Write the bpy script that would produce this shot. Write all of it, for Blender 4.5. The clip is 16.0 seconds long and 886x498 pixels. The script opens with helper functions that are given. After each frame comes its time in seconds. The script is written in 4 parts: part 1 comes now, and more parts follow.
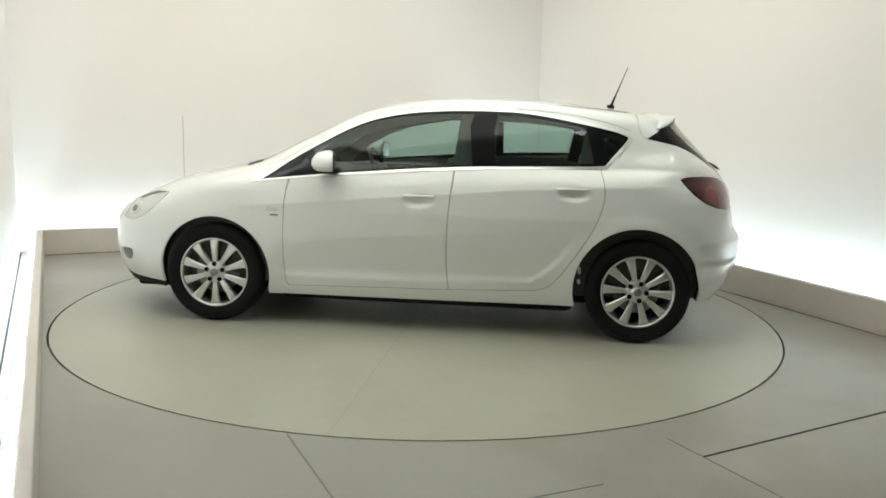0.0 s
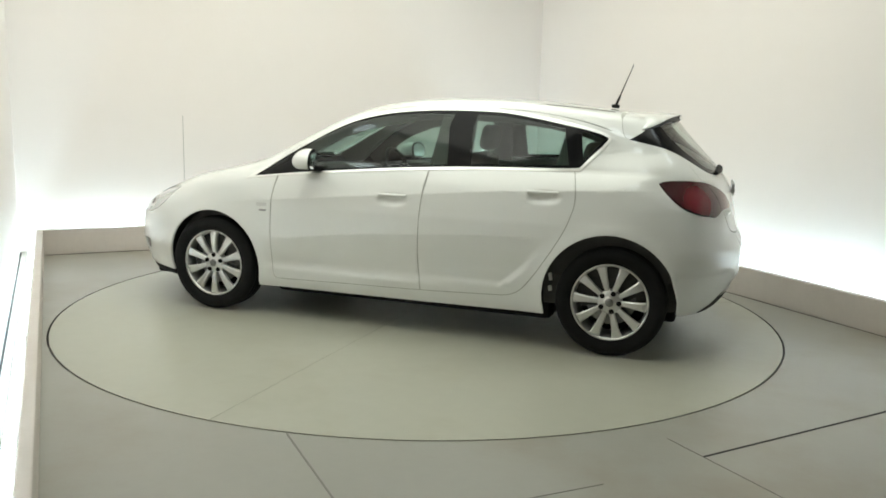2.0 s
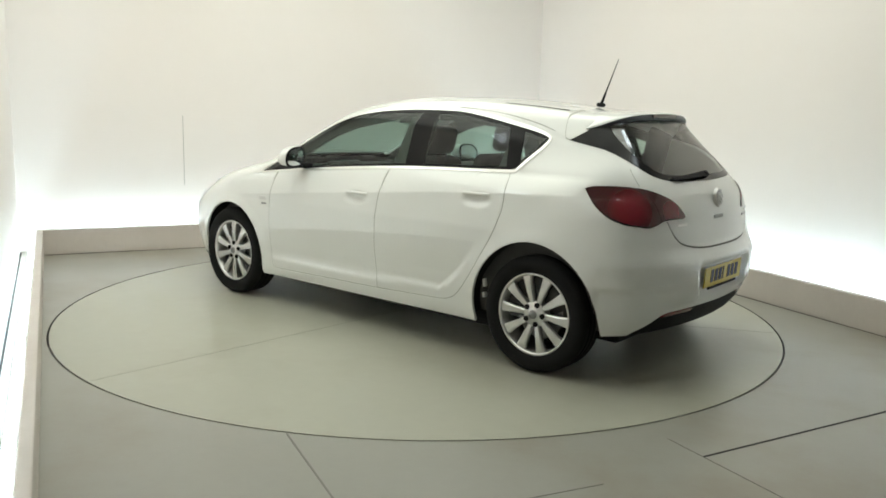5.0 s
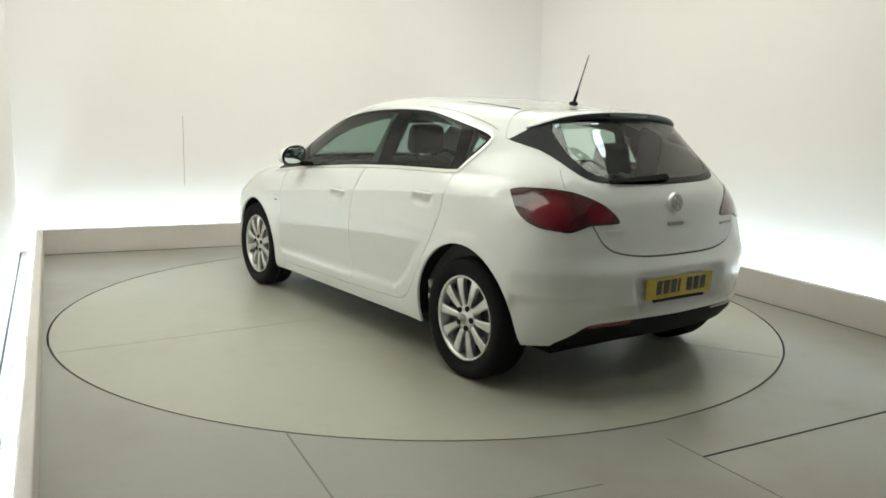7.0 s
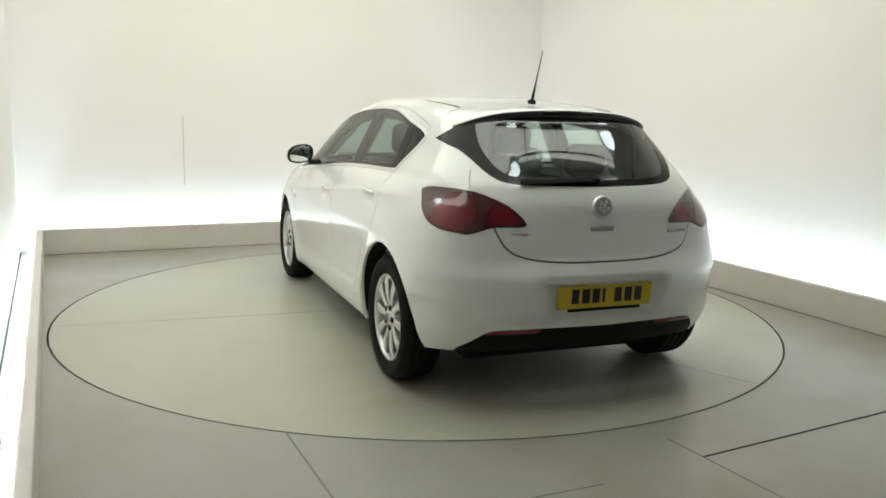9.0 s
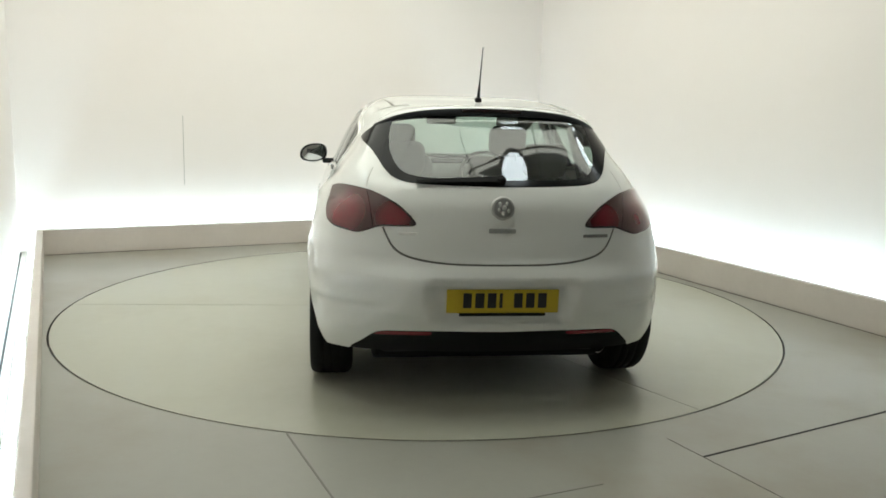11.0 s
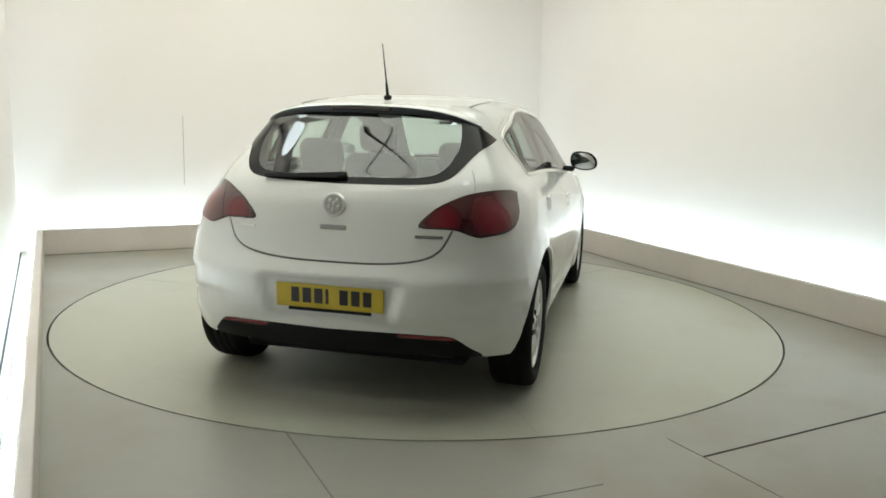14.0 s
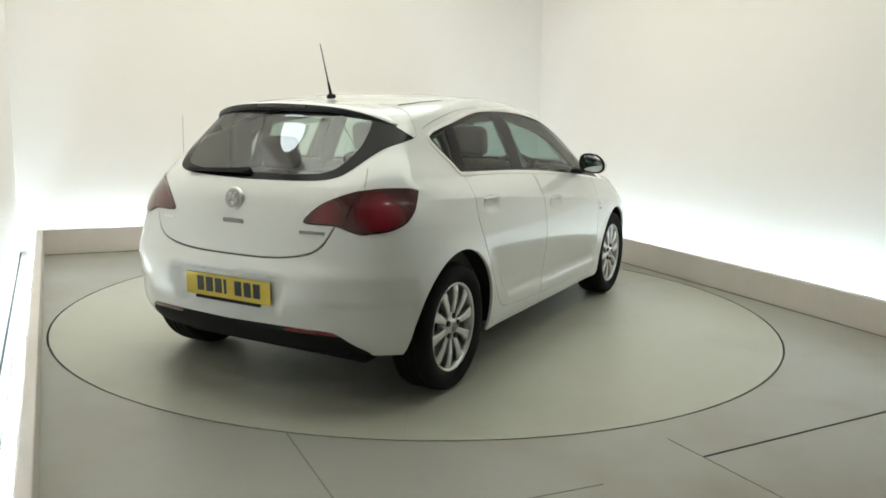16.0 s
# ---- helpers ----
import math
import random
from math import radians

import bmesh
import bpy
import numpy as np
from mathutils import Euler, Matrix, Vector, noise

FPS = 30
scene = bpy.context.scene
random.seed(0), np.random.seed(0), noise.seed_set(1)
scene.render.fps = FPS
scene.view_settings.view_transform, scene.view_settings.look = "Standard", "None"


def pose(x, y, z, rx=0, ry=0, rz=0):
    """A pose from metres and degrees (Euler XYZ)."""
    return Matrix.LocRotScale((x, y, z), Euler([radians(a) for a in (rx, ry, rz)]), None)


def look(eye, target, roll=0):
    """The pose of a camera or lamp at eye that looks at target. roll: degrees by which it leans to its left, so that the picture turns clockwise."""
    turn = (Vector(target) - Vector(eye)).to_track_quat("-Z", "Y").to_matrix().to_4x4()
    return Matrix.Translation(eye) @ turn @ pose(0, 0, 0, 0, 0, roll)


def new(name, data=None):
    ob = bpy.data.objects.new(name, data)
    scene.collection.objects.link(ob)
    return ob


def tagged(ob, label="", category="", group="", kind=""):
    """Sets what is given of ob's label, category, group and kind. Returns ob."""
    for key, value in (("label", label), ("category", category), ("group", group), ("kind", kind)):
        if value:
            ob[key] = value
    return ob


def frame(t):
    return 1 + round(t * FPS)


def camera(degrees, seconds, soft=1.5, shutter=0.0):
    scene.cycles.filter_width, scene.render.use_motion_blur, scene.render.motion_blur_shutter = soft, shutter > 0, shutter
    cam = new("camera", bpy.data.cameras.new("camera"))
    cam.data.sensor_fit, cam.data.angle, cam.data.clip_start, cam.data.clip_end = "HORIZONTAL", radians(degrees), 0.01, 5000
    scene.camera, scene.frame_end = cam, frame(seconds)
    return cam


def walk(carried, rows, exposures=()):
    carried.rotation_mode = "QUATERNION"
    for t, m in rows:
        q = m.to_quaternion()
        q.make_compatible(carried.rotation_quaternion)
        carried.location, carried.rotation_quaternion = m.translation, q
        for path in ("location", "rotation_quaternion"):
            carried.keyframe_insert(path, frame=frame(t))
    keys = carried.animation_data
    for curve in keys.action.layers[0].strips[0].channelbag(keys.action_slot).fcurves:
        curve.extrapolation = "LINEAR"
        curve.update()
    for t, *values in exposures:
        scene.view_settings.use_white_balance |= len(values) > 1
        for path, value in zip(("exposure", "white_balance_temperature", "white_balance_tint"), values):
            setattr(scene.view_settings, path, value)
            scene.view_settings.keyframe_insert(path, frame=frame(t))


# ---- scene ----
from mathutils.geometry import delaunay_2d_cdt

# ---------------------------------------------------------------- camera
EYE = Vector((0.0, -5.661, 1.376))
cam = camera(57.69, 16.0, soft=1.7)
walk(cam, [(0.0, look(EYE, (0.173, 0.252, 0.373), 1.54)), (16.0, look(EYE, (0.173, 0.252, 0.373), 1.54))])
scene.view_settings.exposure = 0.0

# turn of the table: seconds, degrees
TURN = [(0, 172.58), (1, 165.90), (2, 159.14), (3, 152.29), (4, 145.39), (5, 138.41), (6, 131.41), (7, 124.35), (8, 117.26), (9, 110.15),
        (10, 103.02), (11, 95.89), (12, 88.76), (13, 81.64), (14, 74.54), (15, 67.45), (16, 60.39)]
CAR_ON_TABLE = (-0.0987, -0.1633, 0.0)

# ---------------------------------------------------------------- light
world = bpy.data.worlds.new("studio_air")
scene.world = world
world.use_nodes = True
world.node_tree.nodes["Background"].inputs[0].default_value = (0.9, 0.92, 1.0, 1)
world.node_tree.nodes["Background"].inputs[1].default_value = 0.02


def area(name, m, sx, sy, watts, color, shape="RECTANGLE"):
    d = bpy.data.lights.new(name, "AREA")
    d.shape, d.size, d.size_y, d.energy, d.color = shape, sx, sy, watts, color
    ob = new(name, d)
    ob.matrix_world = m
    return ob

# ---------------------------------------------------------------- materials
def material(name, color, rough=0.5, metal=0.0, coat=0.0, var=0.0, scale=6.0, bump=0.0, bump_scale=80.0, spec=0.5, emit=0.0, emit_color=None, rough_var=0.0, stain=None):
    """A principled material with cloudy variation of colour and gloss, and fine relief."""
    m = bpy.data.materials.new(name)
    m.use_nodes = True
    nt = m.node_tree
    b = nt.nodes["Principled BSDF"]
    b.inputs["Base Color"].default_value = (*color, 1)
    b.inputs["Roughness"].default_value = rough
    b.inputs["Metallic"].default_value = metal
    b.inputs["Coat Weight"].default_value = coat
    b.inputs["Coat Roughness"].default_value = 0.04
    b.inputs["Specular IOR Level"].default_value = spec
    if emit:
        b.inputs["Emission Color"].default_value = (*(emit_color or color), 1)
        b.inputs["Emission Strength"].default_value = emit
    tc = nt.nodes.new("ShaderNodeTexCoord")
    if var or rough_var:
        n1 = nt.nodes.new("ShaderNodeTexNoise")
        n1.inputs["Scale"].default_value = scale
        n1.inputs["Detail"].default_value = 6
        nt.links.new(tc.outputs["Object"], n1.inputs["Vector"])
        if var:
            ramp = nt.nodes.new("ShaderNodeValToRGB")
            ramp.color_ramp.elements[0].position, ramp.color_ramp.elements[1].position = 0.15, 0.85
            ramp.color_ramp.elements[0].color = (*[c * (1 - var) for c in color], 1)
            ramp.color_ramp.elements[1].color = (*[min(1, c * (1 + var)) for c in color], 1)
            n3 = nt.nodes.new("ShaderNodeTexNoise")
            n3.inputs["Scale"].default_value, n3.inputs["Detail"].default_value = scale * 9, 5
            nt.links.new(tc.outputs["Object"], n3.inputs["Vector"])
            both_ = nt.nodes.new("ShaderNodeMix")
            both_.inputs[0].default_value = 0.35
            nt.links.new(n1.outputs["Fac"], both_.inputs[2])
            nt.links.new(n3.outputs["Fac"], both_.inputs[3])
            nt.links.new(both_.outputs[0], ramp.inputs["Fac"])
            nt.links.new(ramp.outputs["Color"], b.inputs["Base Color"])
        if rough_var:
            mr = nt.nodes.new("ShaderNodeMapRange")
            mr.inputs["To Min"].default_value, mr.inputs["To Max"].default_value = rough - rough_var, rough + rough_var
            nt.links.new(n1.outputs["Fac"], mr.inputs["Value"])
            nt.links.new(mr.outputs["Result"], b.inputs["Roughness"])
    if stain:
        n4 = nt.nodes.new("ShaderNodeTexNoise")
        n4.inputs["Scale"].default_value, n4.inputs["Detail"].default_value, n4.inputs["Roughness"].default_value = 0.9, 7, 0.65
        nt.links.new(tc.outputs["Object"], n4.inputs["Vector"])
        r4 = nt.nodes.new("ShaderNodeMapRange")
        r4.inputs["From Min"].default_value, r4.inputs["From Max"].default_value, r4.inputs["To Max"].default_value = 0.49, 0.70, 0.60
        nt.links.new(n4.outputs["Fac"], r4.inputs["Value"])
        m4 = nt.nodes.new("ShaderNodeMix")
        m4.data_type = "RGBA"
        nt.links.new(r4.outputs["Result"], m4.inputs[0])
        nt.links.new(b.inputs["Base Color"].links[0].from_socket, m4.inputs[6])
        m4.inputs[7].default_value = (*stain, 1)
        nt.links.new(m4.outputs[2], b.inputs["Base Color"])
    if bump:
        n2 = nt.nodes.new("ShaderNodeTexNoise")
        n2.inputs["Scale"].default_value = bump_scale
        n2.inputs["Detail"].default_value = 4
        nt.links.new(tc.outputs["Object"], n2.inputs["Vector"])
        bp = nt.nodes.new("ShaderNodeBump")
        bp.inputs["Strength"].default_value = bump
        bp.inputs["Distance"].default_value = 0.01
        nt.links.new(n2.outputs["Fac"], bp.inputs["Height"])
        nt.links.new(bp.outputs["Normal"], b.inputs["Normal"])
    return m


def pane_material(name, tint, mirror=0.045):
    """Thin tinted pane: lets light through, and mirrors more at a flat angle."""
    m = bpy.data.materials.new(name)
    m.use_nodes = True
    nt = m.node_tree
    nt.nodes.remove(nt.nodes["Principled BSDF"])
    out = nt.nodes["Material Output"]
    tr, gl, mix, lw, pw, mr = (nt.nodes.new("ShaderNode" + k) for k in ("BsdfTransparent", "BsdfGlossy", "MixShader", "LayerWeight", "Math", "MapRange"))
    tr.inputs["Color"].default_value = (*tint, 1)
    gl.inputs["Roughness"].default_value = 0.0
    lw.inputs["Blend"].default_value = 0.5
    pw.operation = "POWER"
    pw.inputs[1].default_value = 5.0
    mr.inputs["To Min"].default_value = mirror
    nt.links.new(lw.outputs["Facing"], pw.inputs[0])
    nt.links.new(pw.outputs[0], mr.inputs["Value"])
    nt.links.new(mr.outputs["Result"], mix.inputs[0])
    nt.links.new(tr.outputs[0], mix.inputs[1])
    nt.links.new(gl.outputs[0], mix.inputs[2])
    nt.links.new(mix.outputs[0], out.inputs["Surface"])
    return m


WALL = material("wall_paint", (0.858, 0.803, 0.770), 0.75, var=0.015, scale=0.8, bump=0.05, bump_scale=40)
KERB = material("kerb_paint", (0.60, 0.545, 0.50), 0.6, var=0.08, scale=3, bump=0.08, bump_scale=30)
FLOOR = material("floor_paint", (0.320, 0.316, 0.280), 0.32, var=0.07, scale=1.6, bump=0.03, bump_scale=25, rough_var=0.08, stain=(0.235, 0.195, 0.135))
TABLE = material("table_paint", (0.405, 0.405, 0.338), 0.34, var=0.08, scale=1.3, rough_var=0.06, stain=(0.33, 0.315, 0.24))
SEAM = material("seam_dark", (0.03, 0.03, 0.028), 0.8)
SEAM_KERB = material("seam_brown", (0.085, 0.075, 0.06), 0.7)
SEAM_SOFT = material("seam_faint", (0.22, 0.215, 0.19), 0.7)
SEAM_TABLE = material("deck_seam", (0.36, 0.36, 0.30), 0.45)
SEAM_WALL = material("wall_joint", (0.50, 0.47, 0.44), 0.8)
BEAM = material("beam_paint", (0.20, 0.18, 0.15), 0.6)
CASE = material("lamp_case", (0.75, 0.75, 0.73), 0.5)
# wall out of view; its grey is set to cut bounce on the car
UNSEEN_WALL = material("unseen_wall_grey", (0.20, 0.20, 0.20), 0.8, var=0.1, scale=1)
CEIL = material("ceiling_paint", (0.56, 0.54, 0.485), 0.8, var=0.03, scale=1)
TUBE = material("tube_glow", (0.9, 0.95, 1.0), 0.5, emit=38.0, emit_color=(0.64, 0.87, 1.0))


# ---------------------------------------------------------------- mesh helpers
def put(name, verts, faces, mat, parent=None, label="", smooth=False, normals=None):
    me = bpy.data.meshes.new(name)
    me.from_pydata([tuple(v) for v in verts], [], [tuple(f) for f in faces])
    me.materials.append(mat)
    if smooth:
        me.polygons.foreach_set("use_smooth", [True] * len(me.polygons))
    me.update()
    if normals is not None:
        me.normals_split_custom_set_from_vertices([tuple(n) for n in normals])
    ob = new(name, me)
    if parent:
        ob.parent = parent
    if label:
        tagged(ob, label)
    return ob


def part(name, bm, mat, parent=None, label="", smooth=False):
    me = bpy.data.meshes.new(name)
    bmesh.ops.recalc_face_normals(bm, faces=bm.faces)
    bm.to_mesh(me)
    bm.free()
    me.materials.append(mat)
    if smooth:
        me.polygons.foreach_set("use_smooth", [True] * len(me.polygons))
    ob = new(name, me)
    if parent:
        ob.parent = parent
    if label:
        tagged(ob, label)
    return ob


def box(bm, m, sx, sy, sz, bevel=0.0, seg=2):
    r = bmesh.ops.create_cube(bm, size=1, matrix=m @ Matrix.Diagonal((sx, sy, sz, 1)))
    if bevel:
        edges = list({e for v in r["verts"] for e in v.link_edges})
        bmesh.ops.bevel(bm, geom=edges, offset=bevel, segments=seg, affect="EDGES", profile=0.5)
    return bm


def slab(name, a, b, z0, z1, out, thick, mat, label, parent=None):
    """A straight upright slab from a to b (plan points), its inner face on that line, thickened towards out."""
    a, b, o = Vector(a), Vector(b), Vector(out).normalized() * thick
    ring = [a, b, b + o, a + o]
    verts = [(p.x, p.y, z) for z in (z0, z1) for p in ring]
    faces = [(0, 1, 2, 3), (4, 5, 6, 7)] + [(i, (i + 1) % 4, 4 + (i + 1) % 4, 4 + i) for i in range(4)]
    bm = bmesh.new()
    vs = [bm.verts.new(v) for v in verts]
    for f in faces:
        bm.faces.new([vs[i] for i in f])
    if thick > 0.03 and z1 < 1:
        bmesh.ops.bevel(bm, geom=list(bm.edges), offset=0.006, segments=2, affect="EDGES", profile=0.5)
    return tagged(part(name, bm, mat, parent), label, kind="structure")


# ---------------------------------------------------------------- studio room
A, B = Vector((-3.415, 1.632)), Vector((1.152, 3.769))
E_BACK = (B - A).normalized()
N_BACK = Vector((-E_BACK.y, E_BACK.x))
E_LEFT = Vector((0.413, -0.911)).normalized()
N_LEFT = Vector((E_LEFT.y, -E_LEFT.x))
E_RIGHT = Vector((0.400, -0.917)).normalized()
N_RIGHT = Vector((-E_RIGHT.y, E_RIGHT.x))
LONG = 9.2
C, D = B + E_RIGHT * LONG, A + E_LEFT * LONG
GAP_BACK, GAP_LEFT, GAP_RIGHT = 0.25, 0.203, 0.38
ROOM_H = 3.7
TABLE_C, TABLE_R = Vector((0.017, -0.009)), 2.420


def meet(p, d, q, e):
    k = ((q.x - p.x) * e.y - (q.y - p.y) * e.x) / (d.x * e.y - d.y * e.x)
    return p + d * k


WA = meet(A + N_BACK * GAP_BACK, E_BACK, A + N_LEFT * GAP_LEFT, E_LEFT)
WB = meet(A + N_BACK * GAP_BACK, E_BACK, B + N_RIGHT * GAP_RIGHT, E_RIGHT)
WC, WD = WB + E_RIGHT * (LONG + 0.9), WA + E_LEFT * (LONG + 0.9)


def room():
    slab("wall_back", WA - E_BACK * 0.2, WB + E_BACK * 0.2, 0, ROOM_H, N_BACK, 0.15, WALL, "warm white painted studio back wall, washed from below")
    slab("wall_left", WD, WA, 0, ROOM_H, N_LEFT, 0.15, WALL, "white painted studio side wall beside the light trough")
    slab("wall_right", WB, WC, 0, ROOM_H, N_RIGHT, 0.15, WALL, "warm white painted studio side wall, washed from below")
    # added behind the camera, grey so that less light comes back
    slab("wall_front", WC, WD, 0, ROOM_H, E_LEFT, 0.15, UNSEEN_WALL, "unseen wall added to close the studio, mid-grey to limit bounce light")
    slab("kerb_back", A - E_BACK * 0.0, B, 0, 0.232, N_BACK, 0.05, KERB, "low beige painted upstand hiding the light trough")
    slab("kerb_left", D, A - E_LEFT * 0.05, 0, 0.232, N_LEFT, 0.05, KERB, "low beige painted upstand hiding the light trough")
    slab("kerb_right", B - E_RIGHT * 0.05, C, 0, 0.232, N_RIGHT, 0.05, KERB, "low beige painted upstand hiding the light trough")
    # ceiling
    c = [WA + (N_BACK + N_LEFT) * 0.2, WB + (N_BACK + N_RIGHT) * 0.2, WC + (N_RIGHT + E_RIGHT) * 0.2, WD + (N_LEFT + E_LEFT) * 0.2]
    verts = [(p.x, p.y, z) for z in (ROOM_H, ROOM_H + 0.15) for p in c]
    tagged(put("ceiling", verts, [(0, 1, 2, 3), (7, 6, 5, 4), (0, 1, 5, 4), (1, 2, 6, 5), (2, 3, 7, 6), (3, 0, 4, 7)], CEIL), "plain pale ceiling of the photo studio", kind="structure")
    # floor with a round opening for the table
    R = TABLE_R + 0.006
    n = 128
    inner = [(TABLE_C.x + R * math.cos(2 * math.pi * i / n), TABLE_C.y + R * math.sin(2 * math.pi * i / n)) for i in range(n)]
    outer = [(p.x, p.y) for p in c]
    pts = inner + outer
    edges = [(i, (i + 1) % n) for i in range(n)] + [(n + i, n + (i + 1) % 4) for i in range(4)]
    vo, _, fo, *_ = delaunay_2d_cdt([Vector(p) for p in pts], edges, [], 0, 1e-6)
    keep = [f for f in fo if max((Vector(vo[i]) - TABLE_C).length for i in f) > R * 1.01]
    tagged(put("floor", [(v[0], v[1], 0) for v in vo], keep, FLOOR), "grey-beige painted studio floor with fine joints", kind="structure")
    put("pit_rim", [(x * 1.0, y * 1.0, z) for z in (0, -0.08) for x, y in inner] + [(TABLE_C.x, TABLE_C.y, -0.08)],
        [(i, (i + 1) % n, n + (i + 1) % n, n + i) for i in range(n)] + [(n + i, n + (i + 1) % n, 2 * n) for i in range(n)], SEAM)
    tagged(bpy.data.objects["pit_rim"], "dark round pit under the turntable", kind="structure")


def tube_light(p, q):
    """A slim glowing tube on a white batten at the bottom of the trough."""
    p, q = Vector((*p, 0.075)), Vector((*q, 0.075))
    d = q - p
    m = Matrix.Translation((p + q) / 2) @ d.to_track_quat("X", "Z").to_matrix().to_4x4()
    bm = bmesh.new()
    box(bm, m @ pose(0, 0, -0.045), d.length, 0.05, 0.05, 0.006)
    root = tagged(part("trough_light", bm, KERB), "slim fluorescent batten light in the floor trough", "light", "trough lights")
    bm = bmesh.new()
    bmesh.ops.create_cone(bm, cap_ends=True, segments=10, radius1=0.016, radius2=0.016, depth=d.length * 0.97, matrix=m @ pose(0, 0, 0, 0, 90, 0))
    part("tube", bm, TUBE, root, smooth=True)
    return root


def trough_lights():
    for a, b, n, g in ((A, B, N_BACK, GAP_BACK), (A, A + E_LEFT * 6.1, N_LEFT, GAP_LEFT), (B, B + E_RIGHT * 8.2, N_RIGHT, GAP_RIGHT)):
        e = (b - a).normalized()
        k = int((b - a).length / 1.5)
        step = (b - a).length / k
        off = n * (0.05 + (g - 0.05) * 0.35)
        for i in range(k):
            tube_light(a + e * (i * step + 0.03) + off, a + e * ((i + 1) * step - 0.03) + off)


room()
trough_lights()


def joint(name, p, d, length, width, mat, label):
    """A filled floor joint, a hair above the floor."""
    p, d = Vector(p), Vector(d).normalized()
    n = Vector((-d.y, d.x)) * width / 2
    q = p + d * length
    ring_ = [p + n, p - n, q - n, q + n]
    put(name, [(v.x, v.y, z) for z in (0.0, 0.002) for v in ring_], [(4, 5, 6, 7), (0, 1, 5, 4), (1, 2, 6, 5), (2, 3, 7, 6), (3, 0, 4, 7)], mat)
    tagged(bpy.data.objects[name], label, kind="structure")


joint("trim_joint_1", (-0.553, -2.375), (0.41, -0.91), 3.0, 0.007, SEAM_SOFT, "thin dark joint between floor panels")
joint("trim_joint_2", (1.192, -2.552), (0.89, 0.456), 2.75, 0.010, SEAM, "thin dark joint between floor panels")
joint("trim_joint_3", (1.100, -2.370), (0.445, -0.895), 2.6, 0.003, SEAM_SOFT, "faint joint between floor panels")
joint("trim_joint_4", (0.30, -2.985), (0.925, 0.38), 0.45, 0.003, SEAM_SOFT, "faint joint between floor panels")
joint("trim_joint_6", tuple(B - N_RIGHT * 0.004 + E_RIGHT * 0.02), tuple(E_RIGHT), LONG - 0.1, 0.011, SEAM_KERB, "dark joint along the foot of the upstand")
joint("trim_joint_7", tuple(A - N_BACK * 0.004 + E_BACK * 0.02), tuple(E_BACK), (B - A).length - 0.05, 0.008, SEAM_KERB, "dark joint along the foot of the upstand")
LEFT_FOOT = WA - N_LEFT * 0.012
joint("trim_joint_5", tuple(LEFT_FOOT + E_LEFT * 0.05), tuple(E_LEFT), LONG, 0.012, material("black_joint", (0.004, 0.004, 0.004), 0.9), "dark joint along the foot of the side wall")


def hatch():
    """A flush panel in the back wall, told by its thin joints."""
    o = A + N_BACK * (GAP_BACK - 0.001)
    x0, x1, z0, z1 = 1.29, 2.58, 0.60, 1.275
    m = Matrix.Translation((*(o + E_BACK * (x0 + x1) / 2), (z0 + z1) / 2)) @ pose(0, 0, 0, 0, 0, math.degrees(math.atan2(E_BACK.y, E_BACK.x)))
    bm = bmesh.new()
    box(bm, m, x1 - x0, 0.006, z1 - z0, 0.001)
    root = tagged(part("wall_panel", bm, WALL), "flush white access panel in the studio wall", "panel")
    bm = bmesh.new()
    box(bm, m @ pose(-(x1 - x0) / 2 - 0.003, 0, 0), 0.006, 0.007, z1 - z0)
    part("joint", bm, SEAM_WALL, root)


hatch()
LAMP_TINT = (0.95, 0.985, 0.87)


def ceiling_light(x, y, w, d, watts, drop=0.18):
    """A round flood lamp under the ceiling: a case with a glowing face."""
    m = pose(x, y, ROOM_H - drop, 0, 0, 24.4)
    bm = bmesh.new()
    bmesh.ops.create_cone(bm, cap_ends=True, segments=32, radius1=w / 2 + 0.03, radius2=w / 2, depth=0.12, matrix=m)
    tagged(part("ceiling_light", bm, CASE), "round flood light hanging under the ceiling", "ceiling light", "ceiling lights")
    area("flood", m @ pose(0, 0, -0.065), w, d, watts, (0.86, 0.97, 1.0), "ELLIPSE")


def softbox(x, y, w, d, watts):
    """The luminous fabric ceiling over the table, in a slim frame."""
    m = pose(x, y, ROOM_H - 0.04, 0, 0, 24.4)
    bm = bmesh.new()
    for px, py, sx, sy in ((0, d / 2 + 0.04, w + 0.16, 0.08), (0, -d / 2 - 0.04, w + 0.16, 0.08), (w / 2 + 0.04, 0, 0.08, d), (-w / 2 - 0.04, 0, 0.08, d)):
        box(bm, m @ pose(px, py, 0), sx, sy, 0.08, 0.008)
    tagged(part("softbox", bm, CASE), "broad luminous fabric softbox under the ceiling", "softbox")
    area("softbox_glow", m @ pose(0, 0, -0.01), w, d, watts, LAMP_TINT)


softbox(-0.22, -0.08, 4.6, 4.6, 148)
for lx, ly, lw, ld, le, drop in ((1.05, -2.10, 0.32, 0.30, 1.7, 0.18), (2.55, -0.95, 0.28, 0.28, 1.6, 0.18), (-2.03, -1.12, 0.45, 0.45, 3.4, 0.28)):
    ceiling_light(lx, ly, lw, ld, le, drop)


